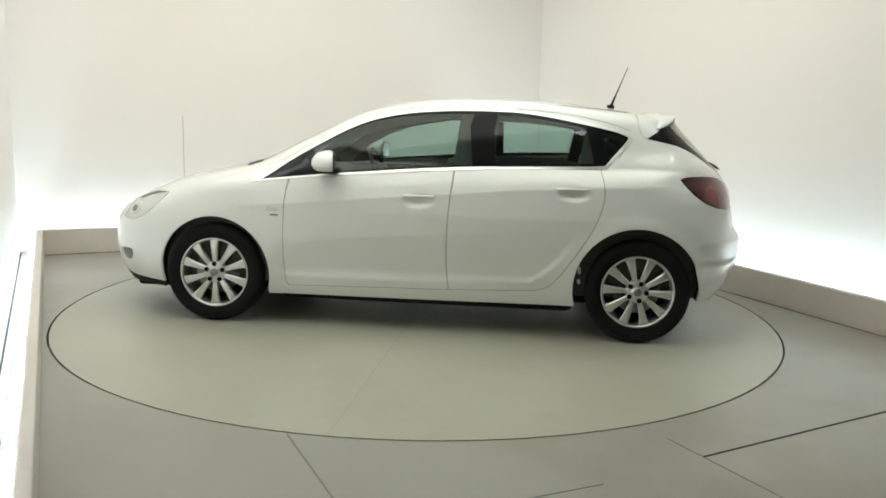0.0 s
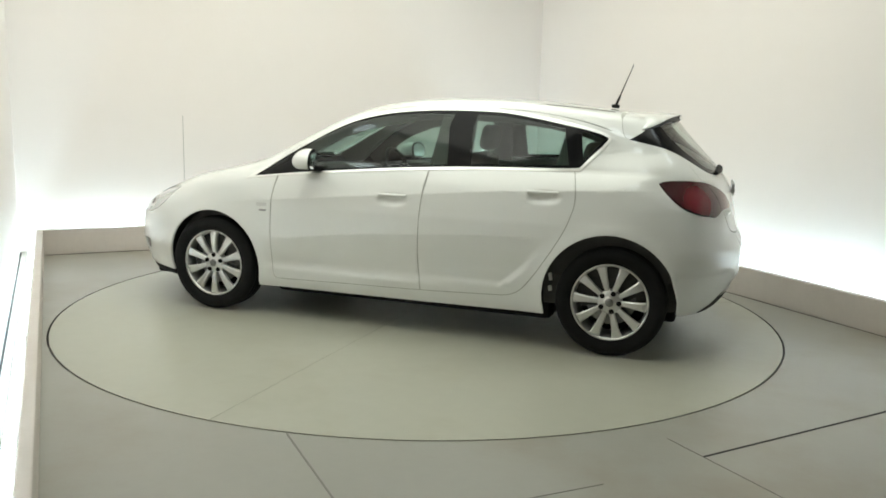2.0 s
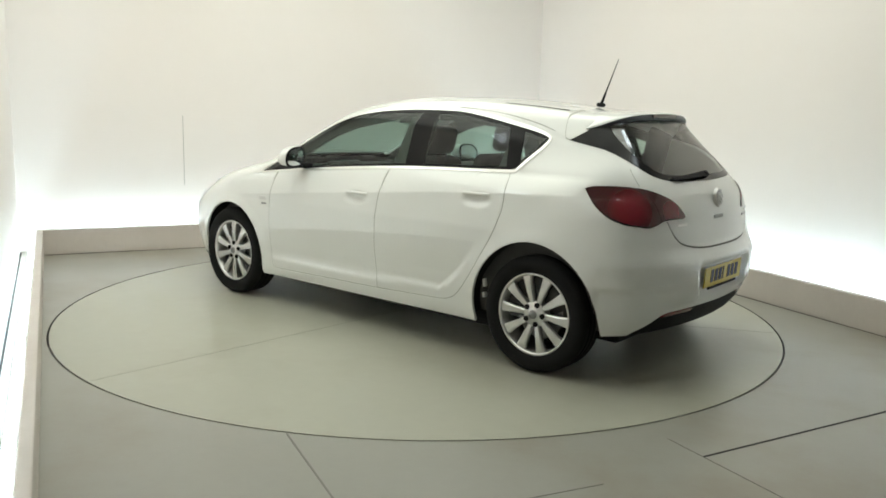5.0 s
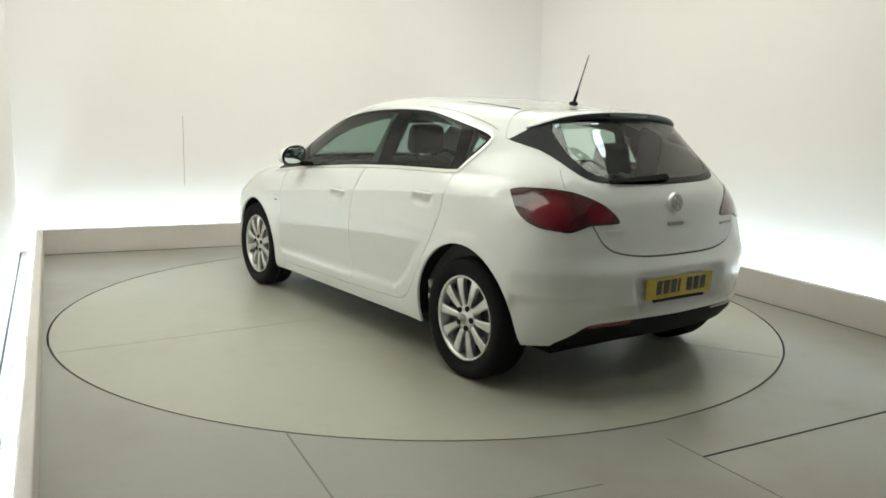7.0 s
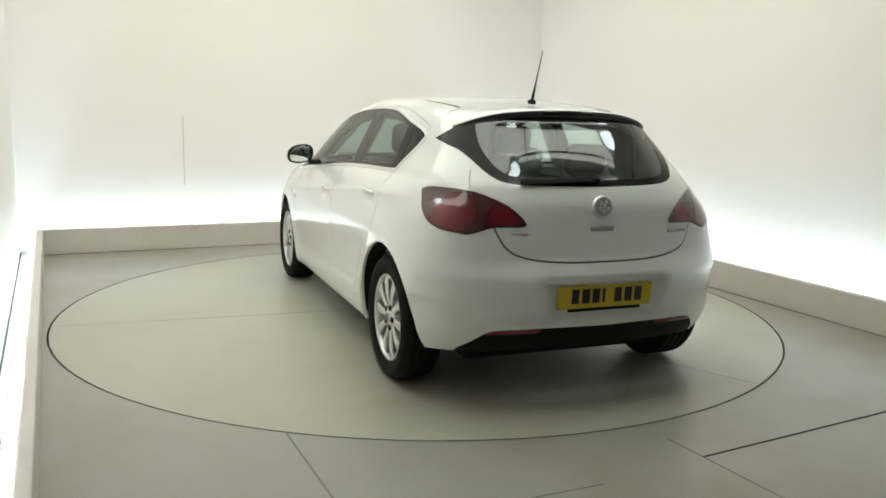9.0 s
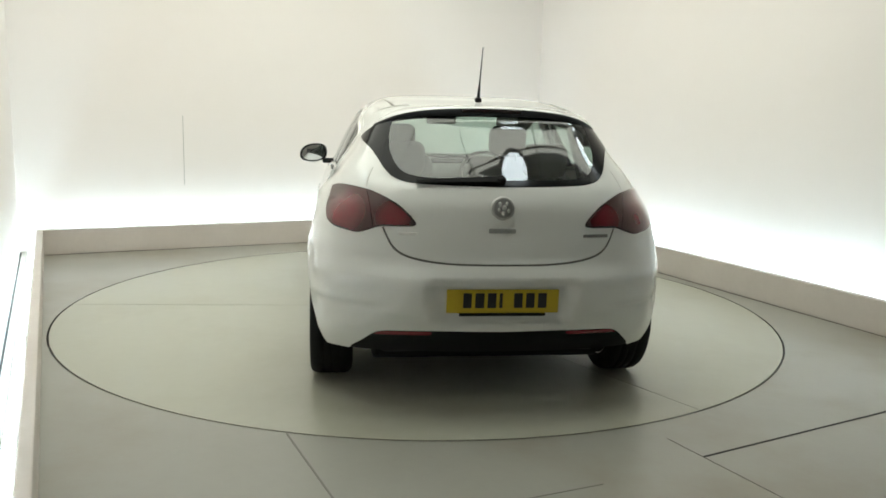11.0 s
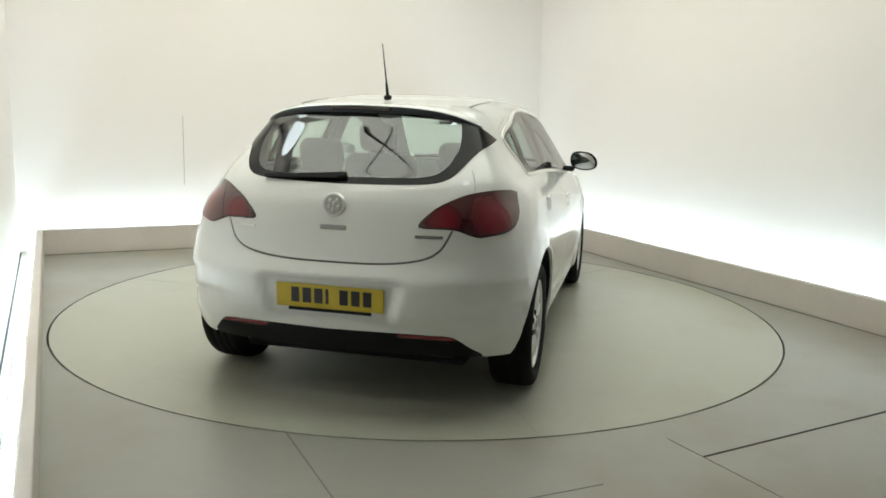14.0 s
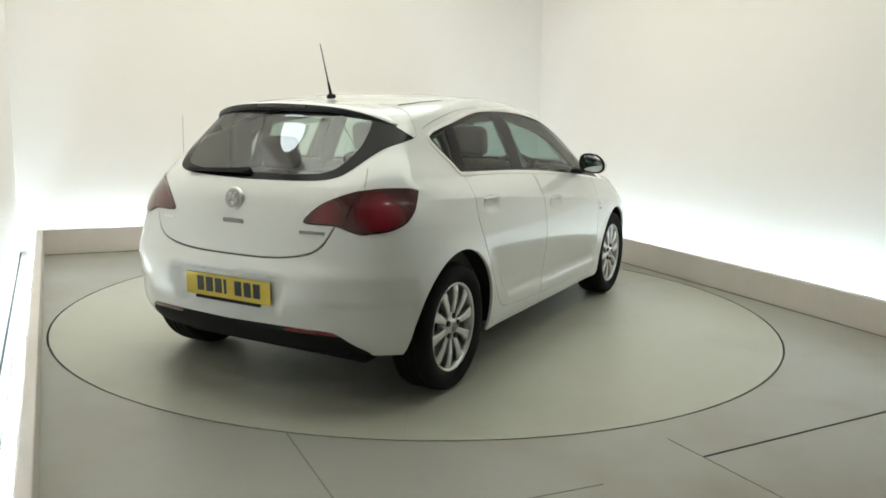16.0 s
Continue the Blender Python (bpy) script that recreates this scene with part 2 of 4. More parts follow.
def beams():
    for k, (p, q) in enumerate((((-3.0, -0.3), (3.4, 2.4)), ((-1.6, -3.2), (4.2, -0.5)), ((-0.2, 3.0), (1.9, -3.4)), ((-1.9, -2.5), (1.4, -0.7)), ((-0.9, -0.3), (0.9, -2.6)), ((-2.3, -0.9), (0.3, -2.7)))):
        p, q = Vector((*p, ROOM_H - 0.10)), Vector((*q, ROOM_H - 0.10))
        d = q - p
        bm = bmesh.new()
        box(bm, Matrix.Translation((p + q) / 2) @ d.to_track_quat("X", "Z").to_matrix().to_4x4(), d.length, 0.014, 0.03, 0.003)
        tagged(part("ceiling_beam", bm, BEAM), "dark slim roof truss under the ceiling", "beam", "roof trusses")


beams()


# ---------------------------------------------------------------- turntable
def turntable():
    """Three deck sectors with fine seams between them."""
    R = TABLE_R - 0.006
    root = tagged(new("turntable"), "round grey-beige painted turntable flush with the floor", "turntable")
    for k in range(3):
        a0, a1 = radians(88 + 120 * k), radians(88 + 120 * (k + 1))
        n = 56
        bm = bmesh.new()
        mid = (a0 + a1) / 2
        cx, cy = 0.0002 * math.cos(mid), 0.0002 * math.sin(mid)
        g = 0.0001 / R
        arc = [(R * math.cos(a), R * math.sin(a)) for a in np.linspace(a0 + g, a1 - g, n)]
        loop = [(cx, cy)] + arc
        top = [bm.verts.new((x, y, 0)) for x, y in loop]
        bot = [bm.verts.new((x, y, -0.05)) for x, y in loop]
        m = len(loop)
        for i in range(1, m - 1):
            bm.faces.new((top[0], top[i], top[i + 1]))
        for i in range(m):
            bm.faces.new((top[i], top[(i + 1) % m], bot[(i + 1) % m], bot[i]))
        bm.faces.new(bot[::-1])
        part("deck_panel", bm, TABLE, root)
        bm = bmesh.new()
        box(bm, pose(0, 0, 0.0004, 0, 0, 88 + 120 * k) @ pose(R / 2, 0, 0), R - 0.02, 0.003, 0.0016)
        part("seam", bm, SEAM_TABLE, root)
    return root


table = turntable()

# ---------------------------------------------------------------- the car's shape
def curve(*pts):
    """A smooth monotone-ish curve through a few (at, value) pairs."""
    xs, ys = np.array([p[0] for p in pts], float), np.array([p[1] for p in pts], float)
    h = np.diff(xs)
    d = np.diff(ys) / h
    m = np.zeros(len(xs))
    m[0], m[-1] = d[0], d[-1]
    for i in range(1, len(xs) - 1):
        if d[i - 1] * d[i] > 0:
            w1, w2 = 2 * h[i] + h[i - 1], h[i] + 2 * h[i - 1]
            m[i] = (w1 + w2) / (w1 / d[i - 1] + w2 / d[i])

    def f(x):
        x = min(max(x, xs[0]), xs[-1])
        i = min(int(np.searchsorted(xs, x, "right")) - 1, len(h) - 1)
        t = (x - xs[i]) / h[i]
        return ((1 + 2 * t) * (1 - t) ** 2 * ys[i] + t * (1 - t) ** 2 * h[i] * m[i] + t * t * (3 - 2 * t) * ys[i + 1] + t * t * (t - 1) * h[i] * m[i + 1])
    return f


REAR_X = curve((0.15, -1.80), (0.25, -1.93), (0.35, -2.00), (0.45, -2.028), (0.58, -2.036), (0.66, -2.024), (0.72, -2.008), (0.79, -1.992), (0.85, -1.978), (0.95, -1.955),
               (1.02, -1.915), (1.10, -1.84), (1.20, -1.745), (1.30, -1.65), (1.37, -1.585), (1.40, -1.45), (1.44, -1.09), (1.477, -0.69), (1.483, -0.42))
FRONT_X = curve((0.15, 2.15), (0.30, 2.235), (0.45, 2.27), (0.60, 2.255), (0.70, 2.18), (0.77, 2.05), (0.885, 1.78), (0.95, 1.51), (1.0, 1.30), (1.03, 1.20),
                (1.19, 0.87), (1.36, 0.51), (1.425, 0.31), (1.469, 0.0), (1.480, -0.28), (1.483, -0.38))
HALF_W = curve((0.15, 0.80), (0.20, 0.845), (0.26, 0.865), (0.32, 0.872), (0.45, 0.885), (0.60, 0.890), (0.75, 0.887), (0.85, 0.873), (0.93, 0.835), (0.98, 0.795),
               (1.10, 0.745), (1.20, 0.70), (1.30, 0.648), (1.38, 0.595), (1.42, 0.555), (1.45, 0.50), (1.47, 0.40), (1.48, 0.20), (1.483, 0.02))
REAR_N = curve((0.15, 9), (0.4, 11.5), (0.7, 11.5), (0.85, 13), (1.0, 13), (1.35, 12), (1.42, 6), (1.483, 3))
FRONT_N = curve((0.15, 9), (0.5, 9.5), (0.8, 9), (1.0, 11), (1.35, 11), (1.42, 6), (1.483, 3))
MID_X, BEND = -0.35, 2.2
_rings = {}


def ring(z):
    """Half the car's outline at height z, from the middle of the rear round to the middle of the front: run (0 to 1), x, y."""
    k = round(z, 5)
    if k not in _rings:
        t = np.linspace(0, 1, 260)
        xr, xf, w = REAR_X(z), FRONT_X(z), HALF_W(z)
        ang = t * math.pi / 2
        c, s = np.maximum(np.cos(ang), 0), np.maximum(np.sin(ang), 0)
        out = []
        for end, n in ((xr, REAR_N(z)), (xf, FRONT_N(z))):
            x = MID_X + (end - MID_X) * np.minimum(c, 1) ** (2 / n)
            y = w * s ** (2 / BEND)
            out.append((x, y))
        (x0, y0), (x1, y1) = out
        # straight run over the middle, by equal steps in x
        x = np.concatenate((x0, x1[::-1][1:]))
        y = np.concatenate((y0, y1[::-1][1:]))
        d = np.concatenate(([0], np.cumsum(np.hypot(np.diff(x), np.diff(y)))))
        _rings[k] = (d / d[-1], x, y)
    return _rings[k]


def skin(u, z):
    r, x, y = ring(z)
    return np.array((np.interp(u, r, x), np.interp(u, r, y), z))


def run_x(x, z):
    """The run at which the outline at height z passes x along the side."""
    r, xs, _ = ring(z)
    return float(np.interp(x, xs, r))


def run_y(y, z):
    """The run at which the outline at height z passes y across the rear."""
    r, xs, ys = ring(z)
    k = int(np.argmax(ys))
    return float(np.interp(y, ys[:k + 1], r[:k + 1]))


def run_f(y, z):
    """The run at which the outline at height z passes y across the front."""
    r, xs, ys = ring(z)
    k = int(np.argmax(ys))
    return float(np.interp(y, ys[k:][::-1], r[k:][::-1]))


def soft(a, b, x):
    t = min(max((x - a) / (b - a), 0), 1)
    return t * t * (3 - 2 * t)


SHOULDER = curve((-1.75, 0.977), (-1.54, 0.970), (-1.2, 0.954), (-0.70, 0.926), (-0.19, 0.883), (0.31, 0.840), (0.84, 0.79), (1.6, 0.72))
HOLLOW = curve((-0.95, 0.67), (-0.70, 0.665), (-0.24, 0.639), (0.275, 0.60), (0.75, 0.551), (1.0, 0.525))
HOLLOWS = ((0.022, 0.834), (-0.928, 0.904))
BLADE = curve((0.28, -0.45), (0.33, -0.62), (0.40, -0.77), (0.52, -0.89), (0.66, -0.98), (0.85, -1.07))
ARCHES = ((-1.330, 0.330, 0.385), (1.335, 0.325, 0.365))


def detail(x, y, z):
    """How far the pressed shapes stand out of the plain skin."""
    d = 0.0
    if y > 0.55:
        for cx, cz, r in ARCHES:
            q = math.hypot(x - cx, z - cz)
            if q > r - 0.1:
                d += 0.012 * math.exp(-((q - r) / 0.05) ** 2)
        if -1.15 < x < 1.0 and 0.28 < z < 0.85:
            h = min(z - 0.325 - 0.02 * soft(0.0, -0.7, x), (x - BLADE(z)) * 0.8)
            d -= 0.014 * soft(0.0, 0.05, h) * min(max((HOLLOW(x) - z) / 0.20, 0), 1) * soft(1.0, 0.8, x)
        if -1.75 < x < 1.4 and 0.74 < z < 1.05:
            # a sharp fold: nearly upright below it, leaning in above it
            zc = SHOULDER(x)
            wc = 0.875 - 0.25 * (zc - 0.84)
            w = 0.887 + (wc - 0.887) * (z - 0.74) / (zc - 0.74) if z < zc else wc + (HALF_W(1.05) - wc) * (z - zc) / (1.05 - zc) + 0.007 * math.sin(math.pi * (z - zc) / (1.05 - zc))
            d += (w - HALF_W(z)) * soft(-1.72, -1.30, x) * soft(1.3, 0.7, x)
        for hx, hz in HOLLOWS:
            d -= 0.021 * math.exp(-(((x - hx) / 0.085) ** 2 + ((z - hz) / 0.034) ** 2) ** 2)
    if x < -1.7:
        d += 0.024 * soft(0.72, 0.40, y) * soft(0.40, 0.47, z) * soft(0.72, 0.61, z)
        d -= 0.044 * soft(0.375 + 0.3 * min(z - 0.61, 0), 0.300 + 0.3 * min(z - 0.61, 0), y) * soft(0.425, 0.45, z) * soft(0.625, 0.60, z)
        d += 0.006 * soft(0.600, 0.622, z) * soft(0.72, 0.63, z) * soft(0.30, 0.36, y)
        d -= 0.006 * soft(0.625, 0.59, z) * soft(0.40, 0.55, z) * soft(0.40, 0.58, y)
        d -= 0.010 * soft(0.512, 0.498, z) * soft(0.36, 0.46, z) * soft(0.48, 0.62, y)
        d -= 0.012 * math.exp(-((y / 0.075) ** 2 + ((z - 0.85) / 0.018) ** 2) ** 2)
    return d


def squeeze(x, y, z):
    """How far the cabin and the lamp corners draw in towards the rear."""
    return (0.040 * soft(1.02, 1.20, z) * soft(-0.95, -1.40, x) * soft(0.30, 0.62, y)
            + 0.026 * soft(0.70, 0.84, z) * soft(1.15, 1.0, z) * soft(-1.45, -1.75, x) * soft(0.40, 0.74, y))


def hull(u, z, off=0.0):
    r, xs, ys = ring(z)
    u = min(max(u, 0), 1)
    x, y = np.interp(u, r, xs), np.interp(u, r, ys)
    e = 2e-3
    ua, ub = max(u - e, 0), min(u + e, 1)
    tx, ty = np.interp(ub, r, xs) - np.interp(ua, r, xs), np.interp(ub, r, ys) - np.interp(ua, r, ys)
    if u < 1e-6 or u > 1 - 1e-6:
        tx = 0.0
    k = math.hypot(tx, ty) + 1e-12
    d = detail(x, y, z) + off
    return np.array((x - ty / k * d, y + tx / k * d - squeeze(x, y, z), z))


def hull_normal(u, z):
    e = 1.6e-3
    if u < e or u > 1 - e:
        b = hull(u, min(z + 0.005, 1.482)) - hull(u, max(z - 0.005, 0.15))
        n = np.array((-b[2], 0, b[0])) if u < e else np.array((b[2], 0, -b[0]))
    else:
        a = hull(u + e, z) - hull(u - e, z)
        b = hull(u, min(z + 0.005, 1.482)) - hull(u, max(z - 0.005, 0.15))
        n = np.cross(b, a)
    return n / (np.linalg.norm(n) + 1e-12)


RUN = 5.0


def at(p):
    k, a, z = p
    if k == "s":
        return (run_x(a, z) * RUN, z)
    if k == "r":
        return (run_y(a, z) * RUN, z)
    if k == "f":
        return (run_f(a, z) * RUN, z)
    return (a * RUN, z)


def side(*pts):
    return [("s", x, z) for x, z in pts]


def front(*pts):
    return [("f", y, z) for y, z in pts]


def rear(*pts):
    return [("r", y, z) for y, z in pts]


def line(pts, closed=False, steps=6):
    """A smooth line through points on the skin; a point given twice makes a corner."""
    n = len(pts)
    out = []
    for i in range(n if closed else n - 1):
        a, b = pts[i], pts[(i + 1) % n]
        if a == b:
            continue
        same = a[0] == b[0]
        raw = (lambda p: np.array(p[1:])) if same else (lambda p: np.array(at(p)))
        p1, p2 = raw(a), raw(b)
        p0, p3 = 2 * p1 - p2, 2 * p2 - p1
        before, after = pts[i - 1], pts[(i + 2) % n]
        if (closed or i) and (not same or before[0] == a[0]):
            p0 = raw(before)
        if (closed or i + 2 < n) and (not same or after[0] == b[0]):
            p3 = raw(after)
        for k in range(steps):
            t = k / steps
            q = 0.5 * (2 * p1 + (p2 - p0) * t + (2 * p0 - 5 * p1 + 4 * p2 - p3) * t * t + (3 * p1 - p0 - 3 * p2 + p3) * t ** 3)
            out.append(np.array(at((a[0], q[0], q[1]))) if same else q)
    if not closed:
        out.append(np.array(at(pts[-1])))
    return np.array(out)


def normals2(q, closed):
    d = (np.roll(q, -1, 0) - np.roll(q, 1, 0)) if closed else np.gradient(q, axis=0)
    d /= np.linalg.norm(d, axis=1)[:, None] + 1e-12
    return np.stack((-d[:, 1], d[:, 0]), -1)


def band(q, w):
    n = normals2(q, False) * w
    return np.concatenate((q + n, (q - n)[::-1]))


def area2(q):
    x, y = q[:, 0], q[:, 1]
    return 0.5 * float(np.sum(x * np.roll(y, -1) - np.roll(x, -1) * y))


def inset(q, w):
    return q + normals2(q, True) * (w if area2(q) > 0 else -w)


def inside(q, pts):
    x, y = pts[:, 0], pts[:, 1]
    r = np.zeros(len(pts), bool)
    for i in range(len(q)):
        (x1, y1), (x2, y2) = q[i], q[i - 1]
        if y1 == y2:
            continue
        c = ((y1 > y) != (y2 > y)) & (x < (x2 - x1) * (y - y1) / (y2 - y1) + x1)
        r ^= c
    return r


Z_LOW, Z_TOP = 0.20, 1.41


def cut_skin(regions, du=0.026, dz=0.028):
    """Cuts the skin's left half along the regions' outlines. Returns points (run, z) and triangles for each region's key; later regions win."""
    polys = [(k, np.clip(q, (0, Z_LOW), (RUN, Z_TOP))) for k, q in regions]
    pts = [np.array(p) for _, q in polys for p in q]
    edges, n = [], 0
    for _, q in polys:
        m = len(q)
        edges += [(n + i, n + (i + 1) % m) for i in range(m)]
        n += m
    edge_pts = np.array(pts)
    us = np.linspace(0, RUN, int(RUN / du) + 1)
    zs = np.linspace(Z_LOW, Z_TOP, int((Z_TOP - Z_LOW) / dz) + 1)
    for z in zs:
        near = edge_pts[np.abs(edge_pts[:, 1] - z) < 0.008]
        for u in us:
            border = u in (0, RUN) or z in (Z_LOW, Z_TOP)
            if border or not len(near) or np.min(np.abs(near[:, 0] - u)) > 0.009:
                pts.append(np.array((u, z)))
    for hx, hz in HOLLOWS:
        for x in np.linspace(hx - 0.11, hx + 0.11, 19):
            for z in np.linspace(hz - 0.048, hz + 0.048, 9):
                p = np.array((run_x(x, z) * RUN, z))
                if np.min(np.hypot(*(edge_pts - p).T)) > 0.006:
                    pts.append(p)
    for fold, x0, x1, n, offs in ((SHOULDER, -1.62, 1.25, 118, (-0.020, -0.006, 0.006, 0.020)), (HOLLOW, -0.95, 0.95, 76, (-0.020, -0.006, 0.006, 0.020))):
        for x in np.linspace(x0, x1, n):
            for e in offs:
                z = fold(x) + e
                p = np.array((run_x(x, z) * RUN, z))
                if np.min(np.hypot(*(edge_pts - p).T)) > 0.007:
                    pts.append(p)
    vo, _, fo, *_ = delaunay_2d_cdt([Vector(p) for p in pts], edges, [], 0, 1e-5)
    vo = np.array([tuple(v) for v in vo])
    fo = np.array([f for f in fo if len(f) == 3])
    cen = vo[fo].mean(1)
    own = np.zeros(len(fo), int)
    keys = ["body"]
    for k, q in polys:
        if k not in keys:
            keys.append(k)
        own[inside(q, cen)] = keys.index(k)
    a, b, c = vo[fo[:, 0]], vo[fo[:, 1]], vo[fo[:, 2]]
    ar = (b[:, 0] - a[:, 0]) * (c[:, 1] - a[:, 1]) - (b[:, 1] - a[:, 1]) * (c[:, 0] - a[:, 0])
    fo[ar > 0] = fo[ar > 0][:, ::-1]
    good = np.abs(ar) > 1e-9
    return vo, {k: fo[(own == i) & good] for i, k in enumerate(keys)}


def sheet(vo, tris, push=0.0, depth=0.012):
    """Points, faces and normals of one cut-out piece of the left half, with its edges turned in by depth."""
    used = sorted({int(i) for t in tris for i in t})
    where = {i: k for k, i in enumerate(used)}
    nrm = [hull_normal(vo[i][0] / RUN, vo[i][1]) for i in used]
    pts = [hull(vo[i][0] / RUN, vo[i][1]) + n * push for i, n in zip(used, nrm)]
    faces = [tuple(where[int(i)] for i in t) for t in tris]
    if depth:
        count = {}
        for f in faces:
            for i in range(3):
                e = (f[i], f[(i + 1) % 3])
                count[e] = count.get(e, 0) + 1
        for (a, b) in [e for e in count if (e[1], e[0]) not in count]:
            ua, ub = vo[used[a]], vo[used[b]]
            if max(ua[0], ub[0]) < 1e-4 or min(ua[0], ub[0]) > RUN - 1e-4 or min(ua[1], ub[1]) > Z_TOP - 1e-4:
                continue
            k = len(pts)
            pa, pb, na, nb = pts[a], pts[b], nrm[a], nrm[b]
            pts += [pa, pb, pb - nb * depth, pa - na * depth]
            m = np.cross(pb - pa, -na)
            m = -m / (np.linalg.norm(m) + 1e-12)
            nrm += [m * 0.8 + na * 0.6, m * 0.8 + nb * 0.6, m, m]
            faces.append((k + 1, k, k + 3, k + 2))
    return pts, faces, nrm


FLIP = np.array((1, -1, 1))


def both(s):
    p, f, n = s
    k = len(p)
    return p + [v * FLIP for v in p], f + [tuple(k + i for i in q[::-1]) for q in f], n + [v * FLIP for v in n]


def other(s):
    p, f, n = s
    return [v * FLIP for v in p], [q[::-1] for q in f], [v * FLIP for v in n]

# ---------------------------------------------------------------- car materials
PAINT = material("white_paint", (0.79, 0.80, 0.78), 0.32, coat=1.0, var=0.01, scale=2.0)
BLACK = material("gloss_black", (0.008, 0.008, 0.009), 0.12, spec=0.16)
MATT = material("black_plastic", (0.009, 0.009, 0.010), 0.7, spec=0.2, bump=0.1, bump_scale=300)
GAPM = material("gate_shut_line", (0.12, 0.12, 0.11), 0.9)
GAPS = material("door_shut_line", (0.40, 0.40, 0.37), 0.9)
MOULD = material("roof_moulding", (0.22, 0.22, 0.20), 0.6)
def lens_material(name, dark, bright, chambers):
    """A smoked lens that grows redder over its reflector chambers (x, y, z, radius), the same on both sides."""
    m = material(name, dark, 0.12, coat=1.0)
    nt = m.node_tree
    tc = nt.nodes.new("ShaderNodeTexCoord")
    ab = nt.nodes.new("ShaderNodeVectorMath")
    ab.operation = "ABSOLUTE"
    nt.links.new(tc.outputs["Object"], ab.inputs[0])
    total = None
    for x, y, z, r in chambers:
        d = nt.nodes.new("ShaderNodeVectorMath")
        d.operation = "DISTANCE"
        nt.links.new(ab.outputs[0], d.inputs[0])
        d.inputs[1].default_value = (abs(x), y, z)
        f = nt.nodes.new("ShaderNodeMapRange")
        f.interpolation_type = "SMOOTHSTEP"
        f.inputs["From Min"].default_value, f.inputs["From Max"].default_value = r, 0.15 * r
        nt.links.new(d.outputs["Value"], f.inputs["Value"])
        if total is None:
            total = f.outputs["Result"]
        else:
            a = nt.nodes.new("ShaderNodeMath")
            a.operation = "MAXIMUM"
            nt.links.new(total, a.inputs[0])
            nt.links.new(f.outputs["Result"], a.inputs[1])
            total = a.outputs[0]
    mix = nt.nodes.new("ShaderNodeMix")
    mix.data_type = "RGBA"
    nt.links.new(total, mix.inputs[0])
    mix.inputs[6].default_value, mix.inputs[7].default_value = (*dark, 1), (*bright, 1)
    nt.links.new(mix.outputs[2], nt.nodes["Principled BSDF"].inputs["Base Color"])
    return m


CHROME = material("bright_trim", (0.85, 0.85, 0.83), 0.34, 0.9)
ALLOY = material("alloy_silver", (0.66, 0.66, 0.65), 0.34, 0.8, var=0.05, scale=20)
STEEL = material("dull_steel", (0.25, 0.25, 0.25), 0.4, 1.0)
TYRE = material("tyre_rubber", (0.009, 0.009, 0.009), 0.85, spec=0.2, var=0.25, scale=12, bump=0.15, bump_scale=120)
PANE = pane_material("tinted_pane", (0.50, 0.62, 0.58))
PANE_DARK = pane_material("rear_pane", (0.74, 0.82, 0.76), 0.13)
RED = material("red_lens", (0.17, 0.006, 0.014), 0.12, coat=1.0, var=0.2, scale=14)
LENS = lens_material("lamp_lens", (0.045, 0.002, 0.005), (0.18, 0.004, 0.014), ((-1.80, 0.715, 0.915, 0.165), (-1.95, 0.505, 0.912, 0.120)))
RED_DARK = material("smoked_red_lens", (0.016, 0.002, 0.003), 0.12, coat=1.0)
LAMP = material("clear_lamp", (0.68, 0.70, 0.71), 0.15, 0.5, coat=1.0)
CLOTH = material("seat_cloth", (0.17, 0.165, 0.145), 0.9, var=0.2, scale=30, bump=0.2, bump_scale=200)
TRIM = material("cabin_trim", (0.06, 0.058, 0.054), 0.75)
POST = material("pillar_lining", (0.11, 0.105, 0.095), 0.85, var=0.1, scale=20)
LINING = material("roof_lining", (0.42, 0.41, 0.38), 0.9)
YELLOW = material("plate_yellow", (0.56, 0.41, 0.02), 0.4, var=0.04, scale=20)
INK = material("plate_ink", (0.01, 0.01, 0.01), 0.5)
LIP = material("dark_grey_plastic", (0.055, 0.06, 0.068), 0.4)
MIRROR = material("mirror_glass", (0.75, 0.78, 0.8), 0.03, 1.0)


# ---------------------------------------------------------------- the car
def circle(cx, cz, r, a0, a1, n):
    return [(cx + r * math.cos(radians(a)), cz + r * math.sin(radians(a))) for a in np.linspace(a0, a1, n)]


